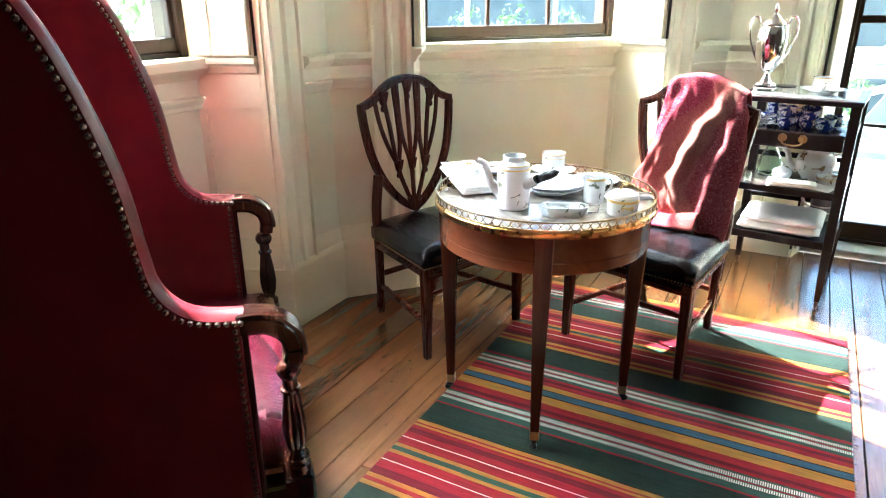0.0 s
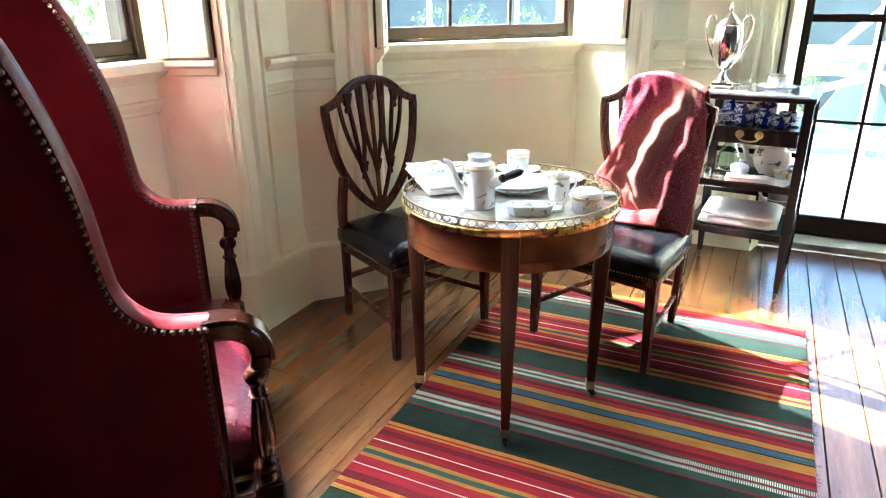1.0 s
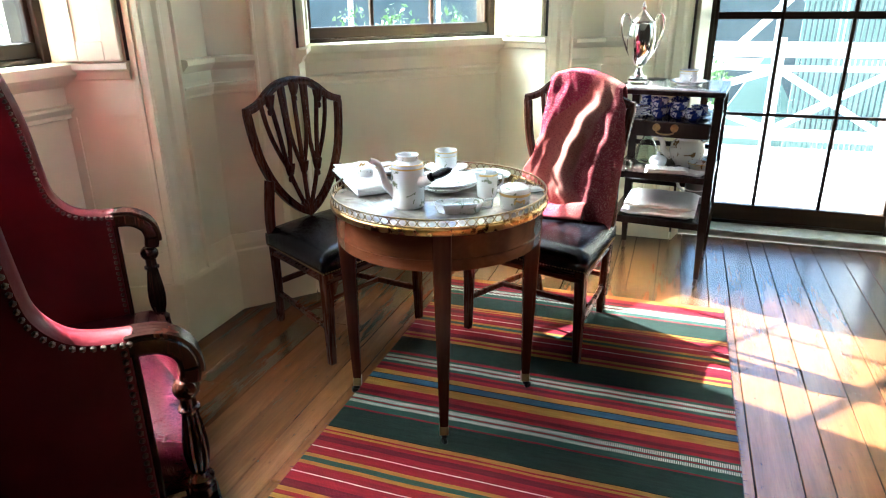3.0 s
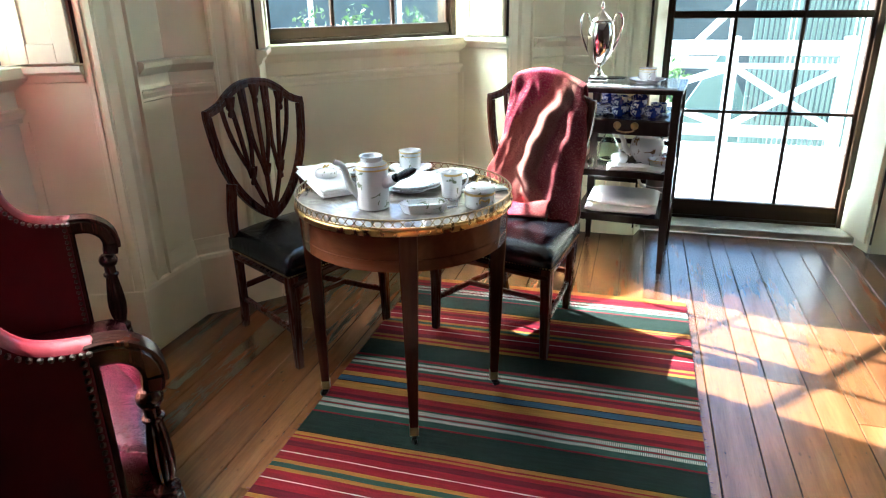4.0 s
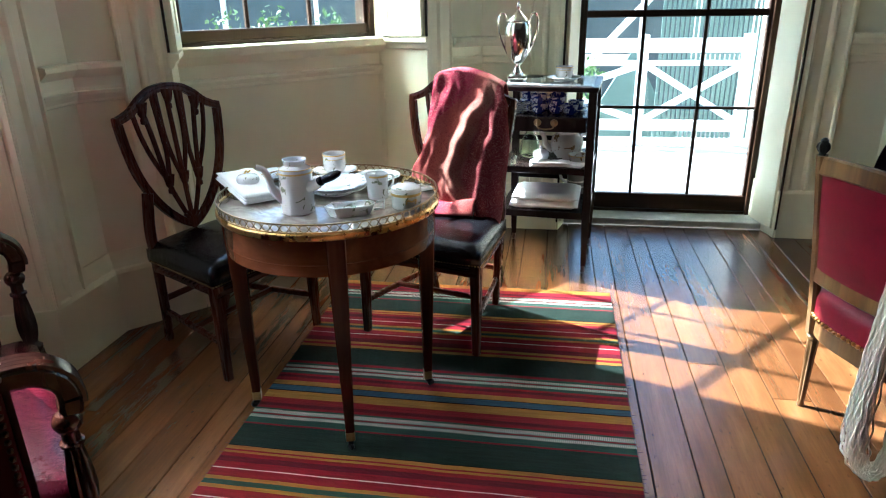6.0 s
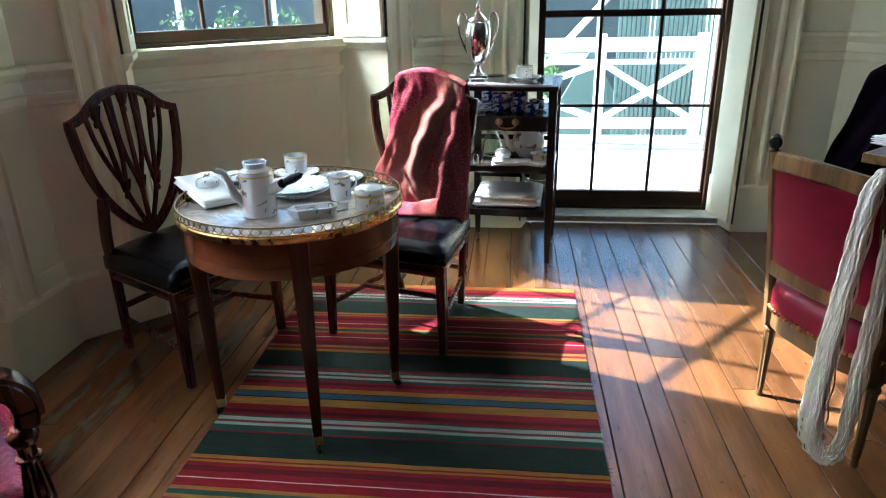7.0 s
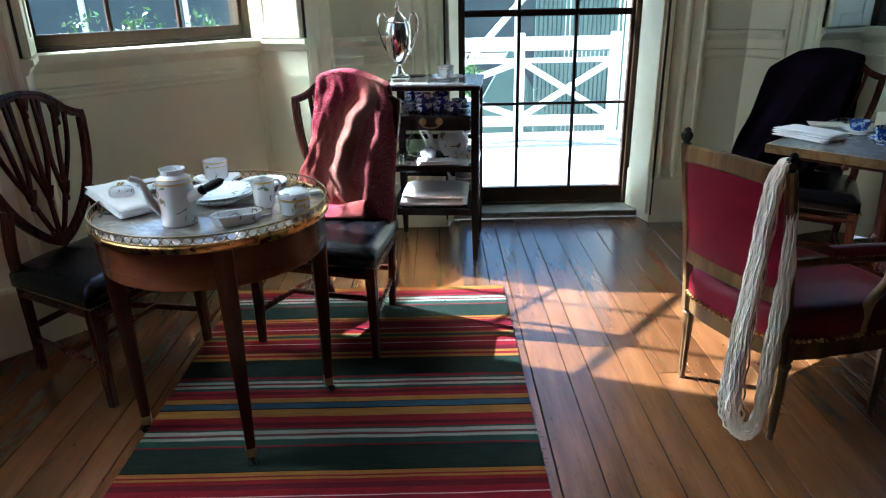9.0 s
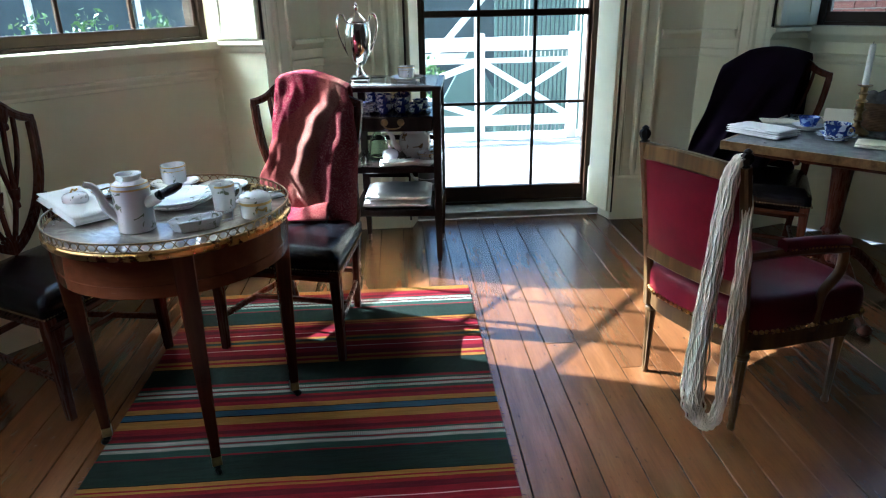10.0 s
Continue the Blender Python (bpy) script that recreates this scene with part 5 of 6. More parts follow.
def teapot(m):
    t = thing("teapot", m, "white creamware teapot with painted brown flowers", "teapot")
    part("body", lathe(bmesh.new(), [(0.0005, 0.004), (0.050, 0.0), (0.052, 0.006), (0.078, 0.040), (0.086, 0.075), (0.078, 0.110), (0.060, 0.126), (0.056, 0.130)], 36), FLORAL, t, "", True)
    part("collar", lathe(bmesh.new(), [(0.056, 0.128), (0.062, 0.140), (0.064, 0.148), (0.058, 0.148), (0.050, 0.132), (0.0005, 0.130)], 32), CHINA, t, "", True)
    part("spout", sweep(bmesh.new(), smoothed([(-0.072, 0, 0.040), (-0.110, 0, 0.070), (-0.120, 0, 0.110), (-0.142, 0, 0.142)], 6), circle(0.017, 12), (0, 1, 0), scale=lambda q: 1.1 - 0.55 * q), FLORAL, t, "", True)
    part("handle", sweep(bmesh.new(), smoothed([(0.070, 0, 0.115), (0.112, 0, 0.130), (0.132, 0, 0.100), (0.118, 0, 0.055), (0.080, 0, 0.040)], 6), circle(0.007, 10), (0, 1, 0)), CHINA, t, "", True)
    return t


teapot(on_shelf(-0.150, 0.25, 0.5525, 14))


def carafe(m):
    c = thing("glass_carafe", m, "clear green-tinted glass carafe on the shelf", "carafe")
    part("bottle", lathe(bmesh.new(), [(0.0005, 0.0), (0.050, 0.0), (0.056, 0.010), (0.056, 0.050), (0.040, 0.095), (0.020, 0.130), (0.018, 0.165), (0.026, 0.172), (0.023, 0.172), (0.015, 0.165), (0.017, 0.130), (0.037, 0.093), (0.053, 0.050), (0.053, 0.010), (0.0005, 0.004)], 32), GREENGLASS, c, "", True)
    return c


carafe(on_shelf(-0.345, 0.26, 0.5525))


def covered_bowl(m):
    s = thing("covered_bowl", m, "small white porcelain covered sugar bowl", "sugar bowl")
    part("bowl", lathe(bmesh.new(), [(0.0005, 0.002), (0.022, 0.0), (0.036, 0.015), (0.042, 0.032), (0.040, 0.044)], 28), CHINA, s, "", True)
    lid = part("lid", lathe(bmesh.new(), [(0.042, 0.044), (0.034, 0.056), (0.012, 0.064), (0.006, 0.066)], 28), CHINA, s, "", True)
    part("knob", lathe(bmesh.new(), [(0.005, 0.064), (0.009, 0.071), (0.008, 0.078), (0.0005, 0.081)], 14), CHINA, lid, "", True)
    return s


covered_bowl(on_shelf(-0.270, 0.14, 0.5525))
cup(on_shelf(-0.075, 0.14, 0.5525), 0.048, 0.045, "white bowl with painted brown flowers on the shelf", FLORAL, -1, "small_bowl", flare=0.008)
folded_cloth("napkin", on_shelf(-0.215, 0.060, 0.5525, 8), 0.19, 0.095, 4, "folded white linen napkins with cutlery on the shelf", LINEN, 0.006, 0.012, 21)
folded_cloth("napkin", on_shelf(-0.11, 0.075, 0.5525, -14), 0.12, 0.10, 2, "folded white linen napkin beside the teapot", LINEN, 0.006, 0.01, 22)
for k in (0, 1):
    f = thing("dessert_fork", on_shelf(-0.235 + 0.03 * k, 0.055, 0.5815, 30 + 8 * k), "small dark-handled silver fork on folded napkins", "fork")
    part("shaft", boxed(-0.05, 0.02, -0.002, 0.002, 0, 0.002), SILVER, f)
    part("handle", boxed(0.02, 0.06, -0.004, 0.004, -0.001, 0.004, 0.0015), HANDLE, f)
salt = thing("salt_cellar", on_shelf(-0.40, 0.07, 0.5525), "small clear glass salt cellar on a dark tray", "salt cellar")
part("glass", lathe(bmesh.new(), [(0.0005, 0), (0.014, 0), (0.016, 0.03), (0.010, 0.042), (0.0005, 0.044)], 16), GREENGLASS, salt, "", True)
folded_cloth("bath_linen", on_shelf(-0.235, 0.165, 0.3285, 2), 0.36, 0.29, 2, "thick folded white linen on the lowest shelf", LINEN, 0.038, 0.006, 31)


def striped_jug(m):
    j = thing("striped_jug", m, "grey striped stoneware jug behind the folded linen", "jug")
    part("body", lathe(bmesh.new(), [(0.0005, 0.0), (0.046, 0.0), (0.050, 0.01), (0.050, 0.15), (0.044, 0.165), (0.046, 0.172)], 28), paint("grey_stoneware", (0.10, 0.11, 0.12), (0.18, 0.19, 0.20), 0.3), j, "", True)
    for z in (0.04, 0.07, 0.125, 0.14):
        part("stripe", band(0.050, z, 0.006), CHINA, j)
    part("handle", sweep(bmesh.new(), smoothed([(-0.045, 0, 0.145), (-0.085, 0, 0.14), (-0.085, 0, 0.08), (-0.048, 0, 0.05)], 5), circle(0.008, 8), (0, 1, 0)), CHINA, j, "", True)
    return j


striped_jug(on_shelf(-0.10, 0.385, 0.3285))

# ---- cloths over the chairs ----


def drape(name, m, label, mat, top, left, right, bottom, folds, y_front, y_back, back_drop, amp=0.03, lean=0.08, seed=1, cat="shawl"):
    """A cloth thrown over a chair back. top(u): its height along the crest; left(v), right(v): its sides; bottom(u): how low it hangs."""
    bm = bmesh.new()
    nu, nv, nb = 64, 56, 18
    grid = []
    for j in range(-nb, nv + 1):
        row = []
        for i in range(nu + 1):
            u = i / nu
            if j >= 0:
                v = j / nv
                x = left(v) + (right(v) - left(v)) * u
                z = top(u) + (bottom(u) - top(u)) * v ** 1.05
                grow = min(1.0, v * 2.2 + 0.15)
                ph = folds * math.pi * (u + 0.42 * v) + 0.7 * math.sin(3 * v + seed)
                wave = (1.5 - 2.6 * abs(math.sin(ph / 2)) ** 0.8) * 0.75 + 0.3 * math.sin(2.3 * ph + seed * 1.7 + 2.0 * v)
                n1 = noise.noise(Vector((u * 5 + seed, v * 3, seed * 2.0)))
                y = y_front - 0.010 - lean * v ** 1.6 - amp * grow * (0.9 + wave + 0.5 * n1) * (0.45 + 0.75 * v)
                x += amp * 0.35 * grow * math.cos(ph)
                if v < 0.06:
                    y = y + (y_back - y) * (1 - v / 0.06) * 0.5
                    z += 0.010 * math.sin(v / 0.06 * math.pi / 2) * (1 - v / 0.06)
            else:
                v = -j / nb
                x = left(0) + (right(0) - left(0)) * u
                z = top(u) - back_drop * v ** 1.1 + 0.004
                y = (y_front + y_back) / 2 + (y_back - y_front) * min(1.0, v * 6) * 0.5 + 0.014 * math.sin(folds * 2.2 * math.pi * u + 1) * min(1, v * 3) + 0.012
            row.append(bm.verts.new((x, y, z)))
        grid.append(row)
    for a, b_ in zip(grid, grid[1:]):
        for i in range(nu):
            bm.faces.new((a[i], a[i + 1], b_[i + 1], b_[i]))
    bmesh.ops.recalc_face_normals(bm, faces=bm.faces)
    hem = [v.co.copy() for v in grid[-1]]
    bmesh.ops.solidify(bm, geom=bm.faces[:], thickness=0.004)
    ob = thing(name, m, label, cat)
    part("cloth", bm, mat, ob, "", "all")
    return ob, hem


def crest(u, a, b_):
    """Height of the chair's crest, with cloth on it, at a share of the way from x = a to x = b."""
    x = a + (b_ - a) * u
    k = min(1.0, abs(x) / 0.24)
    return 1.066 - 0.085 * k ** 1.8


C2 = pose(-0.515, 2.394, 0, 0, 0, -16.7)
def between(stops, t):
    """Smooth interpolation through (place, value) stops."""
    for (a, p), (b_, q) in zip(stops, stops[1:]):
        if t <= b_:
            k = max(0.0, (t - a) / (b_ - a))
            k = k * k * (3 - 2 * k)
            return p + (q - p) * k
    return stops[-1][1]


def cloth_sheet(name, grid, zones, parent, thick=0.005):
    """A cloth of real thickness from a grid of points; zones(i, j) gives the place in the woven design, kept as UV."""
    nj, ni = len(grid), len(grid[0])
    bm = bmesh.new()
    uv = bm.loops.layers.uv.new("design")
    at = {}
    front = [[bm.verts.new(p) for p in row] for row in grid]
    for j in range(nj - 1):
        for i in range(ni - 1):
            bm.faces.new((front[j][i], front[j][i + 1], front[j + 1][i + 1], front[j + 1][i]))
    bm.normal_update()
    rear = [[bm.verts.new(v.co - v.normal * thick) for v in row] for row in front]
    for g in (front, rear):
        for j in range(nj):
            for i in range(ni):
                at[g[j][i]] = zones(i, j)
    for j in range(nj - 1):
        for i in range(ni - 1):
            bm.faces.new((rear[j][i], rear[j + 1][i], rear[j + 1][i + 1], rear[j][i + 1]))
    rim = lambda g: g[0] + [r[-1] for r in g[1:]] + g[-1][-2::-1] + [r[0] for r in g[-2:0:-1]]
    a, b_ = rim(front), rim(rear)
    for i in range(len(a)):
        j = (i + 1) % len(a)
        bm.faces.new((a[j], a[i], b_[i], b_[j]))
    for f in bm.faces:
        for lp in f.loops:
            lp[uv].uv = at[lp.vert]
    bmesh.ops.recalc_face_normals(bm, faces=bm.faces)
    return part(name, bm, PAISLEY, parent, "", "all")


SH_LEFT = ((0.0, -0.118), (0.40, -0.135), (0.55, -0.155), (0.75, -0.205), (0.88, -0.202), (1.0, -0.165))
SH_RIGHT = ((0.0, 0.190), (0.12, 0.220), (0.35, 0.236), (0.70, 0.226), (1.0, 0.190))
SH_RIDGES = (  # where each fold runs across the cloth on its way down, its depth and its width
    (((0.0, 0.82), (0.15, 0.70), (0.35, 0.52), (0.55, 0.43), (0.70, 0.43), (0.85, 0.52), (1.0, 0.66)), 0.034, 0.088),
    (((0.0, 0.97), (0.30, 0.84), (0.60, 0.76), (0.85, 0.78), (1.0, 0.85)), 0.034, 0.085),
    (((0.0, 0.30), (0.35, 0.12), (0.70, 0.10), (1.0, 0.20)), 0.014, 0.160))
SH_FIELD = ((0.0, 0.66), (0.10, 0.54), (0.38, 0.10), (0.50, -0.02), (1.0, -0.02))
SH_BORDER = ((0.0, 0.94), (0.15, 0.82), (0.35, 0.63), (0.55, 0.54), (0.75, 0.55), (1.0, 0.80))


def shawl_point(u, v):
    """A point of the shawl's front, u across and v down, in the chair's own axes."""
    l_, r_ = between(SH_LEFT, v), between(SH_RIGHT, v)
    x = l_ + (r_ - l_) * u
    top = crest(u, -0.118, 0.190)
    low = 0.496 - 0.95 * max(0.0, u - 0.80)
    z = top + (low - top) * v
    grow = min(1.0, 0.25 + v * 2.6)
    out = sum(d * grow * math.exp(-((u - between(c, v)) / w) ** 2) for c, d, w in SH_RIDGES)
    out += 0.010 * noise.noise(Vector((u * 6, v * 5, 3.1))) + 0.004 * noise.noise(Vector((u * 17, v * 11, 1.7)))
    y = 0.400 + 0.095 * max(0.0, z - 0.45) - 0.016 - 0.030 * v - out
    if v < 0.05:
        k = 1 - v / 0.05
        y += (0.478 - y) * 0.62 * k * k
        z += 0.012 * (1 - k * k)
    return Vector((x, y, z))


def shawl_zone(u, v):
    f, e = between(SH_FIELD, v), between(SH_BORDER, v)
    if u < f:
        q = u / max(f, 0.02)
    elif u < e:
        q = 1 + (u - max(f, 0)) / (e - max(f, 0))
    else:
        q = 2 + (u - e) / (1 - e)
    return (max(0.0, min(3.0, q)) / 3, v)


sh = thing("paisley_shawl", C2, "red and cream paisley wool shawl thrown over a chair back", "shawl")
NU, NV, NB = 90, 76, 14
grid, spots = [], []
for j in range(-NB, NV + 1):
    if j >= 0:
        grid.append([shawl_point(i / NU, j / NV) for i in range(NU + 1)])
        spots.append([shawl_zone(i / NU, j / NV) for i in range(NU + 1)])
    else:
        w_ = -j / NB
        row = []
        for i in range(NU + 1):
            u = i / NU
            p = shawl_point(u, 0.0)
            row.append(Vector((p.x, p.y + 0.042 * min(1.0, w_ * 5) + 0.010 * math.sin(15 * u) * w_, p.z + 0.006 * math.sin(min(1.0, w_ * 5) * math.pi) - 0.34 * max(0.0, w_ - 0.08) ** 1.1)))
        grid.append(row)
        spots.append([shawl_zone(i / NU, 0.0) for i in range(NU + 1)])
cloth_sheet("cloth", grid, lambda i, j: spots[j][i], sh)
hem = [p.copy() for p in grid[-1]]
# the lower end lies rumpled on the seat
grid = []
for j in range(19):
    v = j / 18
    row = []
    for i in range(41):
        u = i / 40
        x = -0.225 + 0.335 * u + 0.012 * math.sin(6 * u + 2 * v)
        y = 0.372 - 0.130 * v * (0.62 + 0.38 * math.sin(2.6 * u + 0.7)) - 0.01 * u
        roll = math.sin(v * math.pi) * (0.030 + 0.014 * math.sin(7 * u + 1.2 * v)) + 0.010 * math.sin(v * 9 + u * 4) * (1 - v)
        row.append(Vector((x, y, 0.492 + 0.022 * (1 - v) + max(-0.004, roll))))
    grid.append(row)
cloth_sheet("gathered_end", grid, lambda i, j: (0.25 + 0.10 * i / 40, 0.9), sh)
tips = hem[70:]
bm = bmesh.new()
rnd = random.Random(8)
for p, q in zip(tips, tips[1:]):
    for k in range(4):
        s0 = p.lerp(q, k / 4)
        sweep(bm, [s0, s0 + Vector((rnd.uniform(-0.006, 0.006), rnd.uniform(-0.004, 0.004), -rnd.uniform(0.018, 0.032)))], rect(0.0018, 0.0018), (0, 1, 0))
part("fringe", bm, cloth("red_fringe", (0.22, 0.03, 0.03), (0.38, 0.08, 0.06)), sh, "short red fringe")

C3 = pose(1.665, 2.99, 0, 0, 0, -36)
drape("purple_cloak", C3, "dark purple velvet cloak thrown over a chair back", PURPLE, lambda u: crest(u, -0.22, 0.14) + 0.012 - 0.10 * max(0.0, 0.3 - u),
      lambda v: -0.27 - 0.16 * v, lambda v: 0.145 - 0.16 * v, lambda u: 0.30 - 0.08 * (1 - u), 3.2, 0.425, 0.500, 0.62, 0.045, 0.03, 5, cat="cloak")

# ---- the yarn hung on the armchair ----


def skein():
    ob = thing("yarn_skein", pose(0.955, 1.745, 0), "long loop of cream wool yarn hung over the armchair", "yarn")
    bundles = [bmesh.new(), bmesh.new()]
    rnd = random.Random(3)
    side = Vector((0.88, -0.47, 0))
    away = Vector((0.47, 0.88, 0))
    for k in range(84):
        a, b_ = rnd.gauss(0, 0.0105), rnd.gauss(0, 0.0085)
        c, d = rnd.gauss(0, 0.010), rnd.gauss(0, 0.010)
        low = 0.035 + abs(rnd.gauss(0, 0.020))
        pts = [side * (0.012 + b_ * 0.3) + away * (0.02 + d) + Vector((0, 0, 0.865)),
               side * (-0.012 + a * 0.5) + away * (0.0 + c) + Vector((0, 0, 0.918 + rnd.uniform(-0.004, 0.008))),
               side * (-0.036 + a * 0.9) + away * (-0.022 + c) + Vector((0, 0, 0.86)),
               side * (-0.048 + a) + away * (-0.035 + c) + Vector((0, 0, 0.62)),
               side * (-0.058 + a * 1.2) + away * (-0.04 + c * 1.2) + Vector((0, 0, 0.36)),
               side * (-0.059 + a * 1.4) + away * (-0.04 + c * 1.4) + Vector((0, 0, 0.17)),
               side * (-0.036 + a * 1.0) + away * (-0.03) + Vector((0, 0, low + 0.025)),
               side * (-0.004 + b_ * 0.8) + away * (-0.02) + Vector((0, 0, low)),
               side * (0.026 + b_) + away * (-0.01 + d) + Vector((0, 0, low + 0.075)),
               side * (0.029 + b_ * 1.2) + away * (0.0 + d * 1.2) + Vector((0, 0, 0.36)),
               side * (0.031 + b_) + away * (0.005 + d) + Vector((0, 0, 0.62)),
               side * (0.012 + b_ * 0.3) + away * (0.02 + d) + Vector((0, 0, 0.865))]
        path = smoothed(pts, 14)
        w = rnd.uniform(0, 6)
        path = [p + (side * math.sin(i * 0.8 + w) + away * math.cos(i * 0.95 + w)) * 0.0030 for i, p in enumerate(path)]
        sweep(bundles[k % 2], path, circle(0.0029, 5), (0.3, 1, 0.1))
    for bm in bundles:
        tagged(part("hank", bm, WOOL, ob, "", "all"), kind="stuff")
    return ob


skein()

# ---- the stone-topped table and what lies on it ----
ST = pose(1.365, 2.72, 0, 0, 0, -48.0)
SZ = 0.750


def stone_table():
    t = thing("pedestal_table", ST, "rectangular table with polished grey top, brass edge and dark pedestal", "table")
    part("tabletop", boxed(0.004, 0.80, 0.004, 0.84, SZ - 0.022, SZ, 0.002), SLATE, t, "polished grey stone top")
    for a in ((0.0, 0.804, -0.004, 0.004), (0.0, 0.804, 0.84, 0.848), (-0.004, 0.004, -0.004, 0.848), (0.80, 0.808, -0.004, 0.848)):
        part("brass_edge", boxed(*a, SZ - 0.034, SZ + 0.002, 0.0015), OLDBRASS, t, "aged brass edge strip")
    part("under_frame", boxed(0.10, 0.70, 0.10, 0.74, SZ - 0.070, SZ - 0.023, 0.004), MAHOG_X, t)
    cx, cy = 0.39, 0.37
    part("column", lathe(bmesh.new(), [(0.055, 0.16), (0.058, 0.20), (0.045, 0.23), (0.050, 0.26), (0.034, 0.28), (0.034, 0.33), (0.044, 0.34), (0.030, 0.36), (0.036, 0.48), (0.042, 0.60), (0.048, 0.64), (0.040, 0.645), (0.052, 0.66), (0.052, 0.682)], 28, pose(cx, cy, 0)), MAHOG, t, "turned mahogany column", True)
    for k in range(4):
        mm = pose(cx, cy, 0, 0, 0, 45 + 90 * k)
        path = smoothed([(0.03, 0, 0.22), (0.12, 0, 0.235), (0.22, 0, 0.15), (0.29, 0, 0.055), (0.35, 0, 0.03)], 6)
        leg = part("leg", sweep(bmesh.new(), path, rect(0.044, 0.050, 0.012), (0, 1, 0), scale=lambda q: 1.2 - 0.5 * q, m=mm), MAHOG, t, "curved mahogany leg", True)
        part("claw_foot", lathe(bmesh.new(), [(0.0005, 0.0), (0.020, 0.002), (0.030, 0.016), (0.027, 0.034), (0.014, 0.048), (0.0005, 0.05)], 14, mm @ pose(0.355, 0, 0)), MAHOG, leg, "carved claw foot", True)
    part("drop_finial", lathe(bmesh.new(), [(0.0005, 0.0), (0.012, 0.006), (0.014, 0.016), (0.008, 0.024), (0.012, 0.030)], 14, pose(0.30, 0.02, SZ - 0.066)), MAHOG, t, "", True)
    return t


stone_table()


def on_stone(wx, wy, rz=0, up=0.0):
    return pose(wx, wy, SZ + 0.0025 + up, 0, 0, rz)


folded_cloth("napkin", on_stone(1.590, 2.815, -62), 0.26, 0.155, 4, "neatly folded white linen napkin on the stone table", LINEN, 0.0085, 0.006, 41)
cup(on_stone(1.842, 2.888), 0.035, 0.048, "blue and white china tea bowl on a saucer", BLUEIN, -1, "tea_bowl", 0.068, CHINA, 0.012, False)
cup(on_stone(1.835, 2.672), 0.045, 0.058, "blue and white china teacup on a saucer", BLUEW, 300, "teacup", 0.082, BLUEW, 0.010, False)


def candlestick(m):
    c = thing("candlestick", m, "turned brass candlestick with a tall white candle", "candlestick")
    part("stick", lathe(bmesh.new(), [(0.0005, 0.0), (0.050, 0.0), (0.052, 0.006), (0.046, 0.012), (0.030, 0.022), (0.016, 0.034), (0.012, 0.050), (0.020, 0.060), (0.012, 0.070), (0.011, 0.090), (0.018, 0.100), (0.022, 0.106), (0.013, 0.114), (0.012, 0.132), (0.024, 0.140), (0.013, 0.148),
                                           (0.014, 0.165), (0.021, 0.172), (0.014, 0.178), (0.015, 0.200), (0.030, 0.206), (0.030, 0.209), (0.012, 0.209), (0.0005, 0.20)], 28), OLDBRASS, c, "", True)
    part("candle", lathe(bmesh.new(), [(0.0125, 0.203), (0.0125, 0.36), (0.011, 0.372), (0.003, 0.376), (0.0005, 0.376)], 18, pose(0, 0, 0)), WAX, c, "tall white candle", True)
    part("wick", lathe(bmesh.new(), [(0.0012, 0.374), (0.0008, 0.386)], 6), IRON, c)
    return c


candlestick(on_stone(1.985, 2.765))


def basket(m):
    b_ = thing("work_basket", m, "brown wicker basket filled with grey wool", "basket")
    bm = bmesh.new()
    for k in range(17):
        z = 0.006 + 0.0072 * k
        r = 0.062 + 0.038 * math.sin(min(1, (k + 2) / 15) * math.pi * 0.62)
        path = [((r + 0.0022 * math.cos(a * 14 + math.pi * k)) * math.cos(a), (r + 0.0022 * math.cos(a * 14 + math.pi * k)) * math.sin(a), z) for a in [2 * math.pi * i / 84 for i in range(84)]]
        sweep(bm, path, circle(0.0041, 5), closed=True)
    part("weave", bm, WICKER, b_, "woven wicker side", True)
    part("base", lathe(bmesh.new(), [(0.0005, 0.0), (0.062, 0.0), (0.066, 0.006), (0.0005, 0.008)], 24), WICKER, b_)
    rnd = random.Random(2)
    bm = bmesh.new()
    for k in range(7):
        vs = bmesh.ops.create_icosphere(bm, subdivisions=3, radius=0.036)["verts"]
        o = Vector((rnd.uniform(-0.045, 0.045), rnd.uniform(-0.045, 0.045), 0.118 + rnd.uniform(-0.004, 0.022)))
        for v in vs:
            v.co = v.co * (1 + 0.10 * noise.noise(v.co * 60 + o * 9)) + o
    part("wool", bm, GREYWOOL, b_, "balls of grey wool", "all")
    h = thing("knitting_needle", m @ pose(-0.05, 0.03, 0.135, 0, -58, 150), "dark wooden knitting needle stuck in the wool basket", "needle")
    part("shaft", lathe(bmesh.new(), [(0.002, 0.0), (0.0045, 0.01), (0.0045, 0.16), (0.003, 0.165)], 8), HANDLE, h, "", True)
    part("knob", lathe(bmesh.new(), [(0.003, 0.160), (0.011, 0.168), (0.012, 0.178), (0.007, 0.186), (0.0005, 0.188)], 10), HANDLE, h, "", True)
    return b_


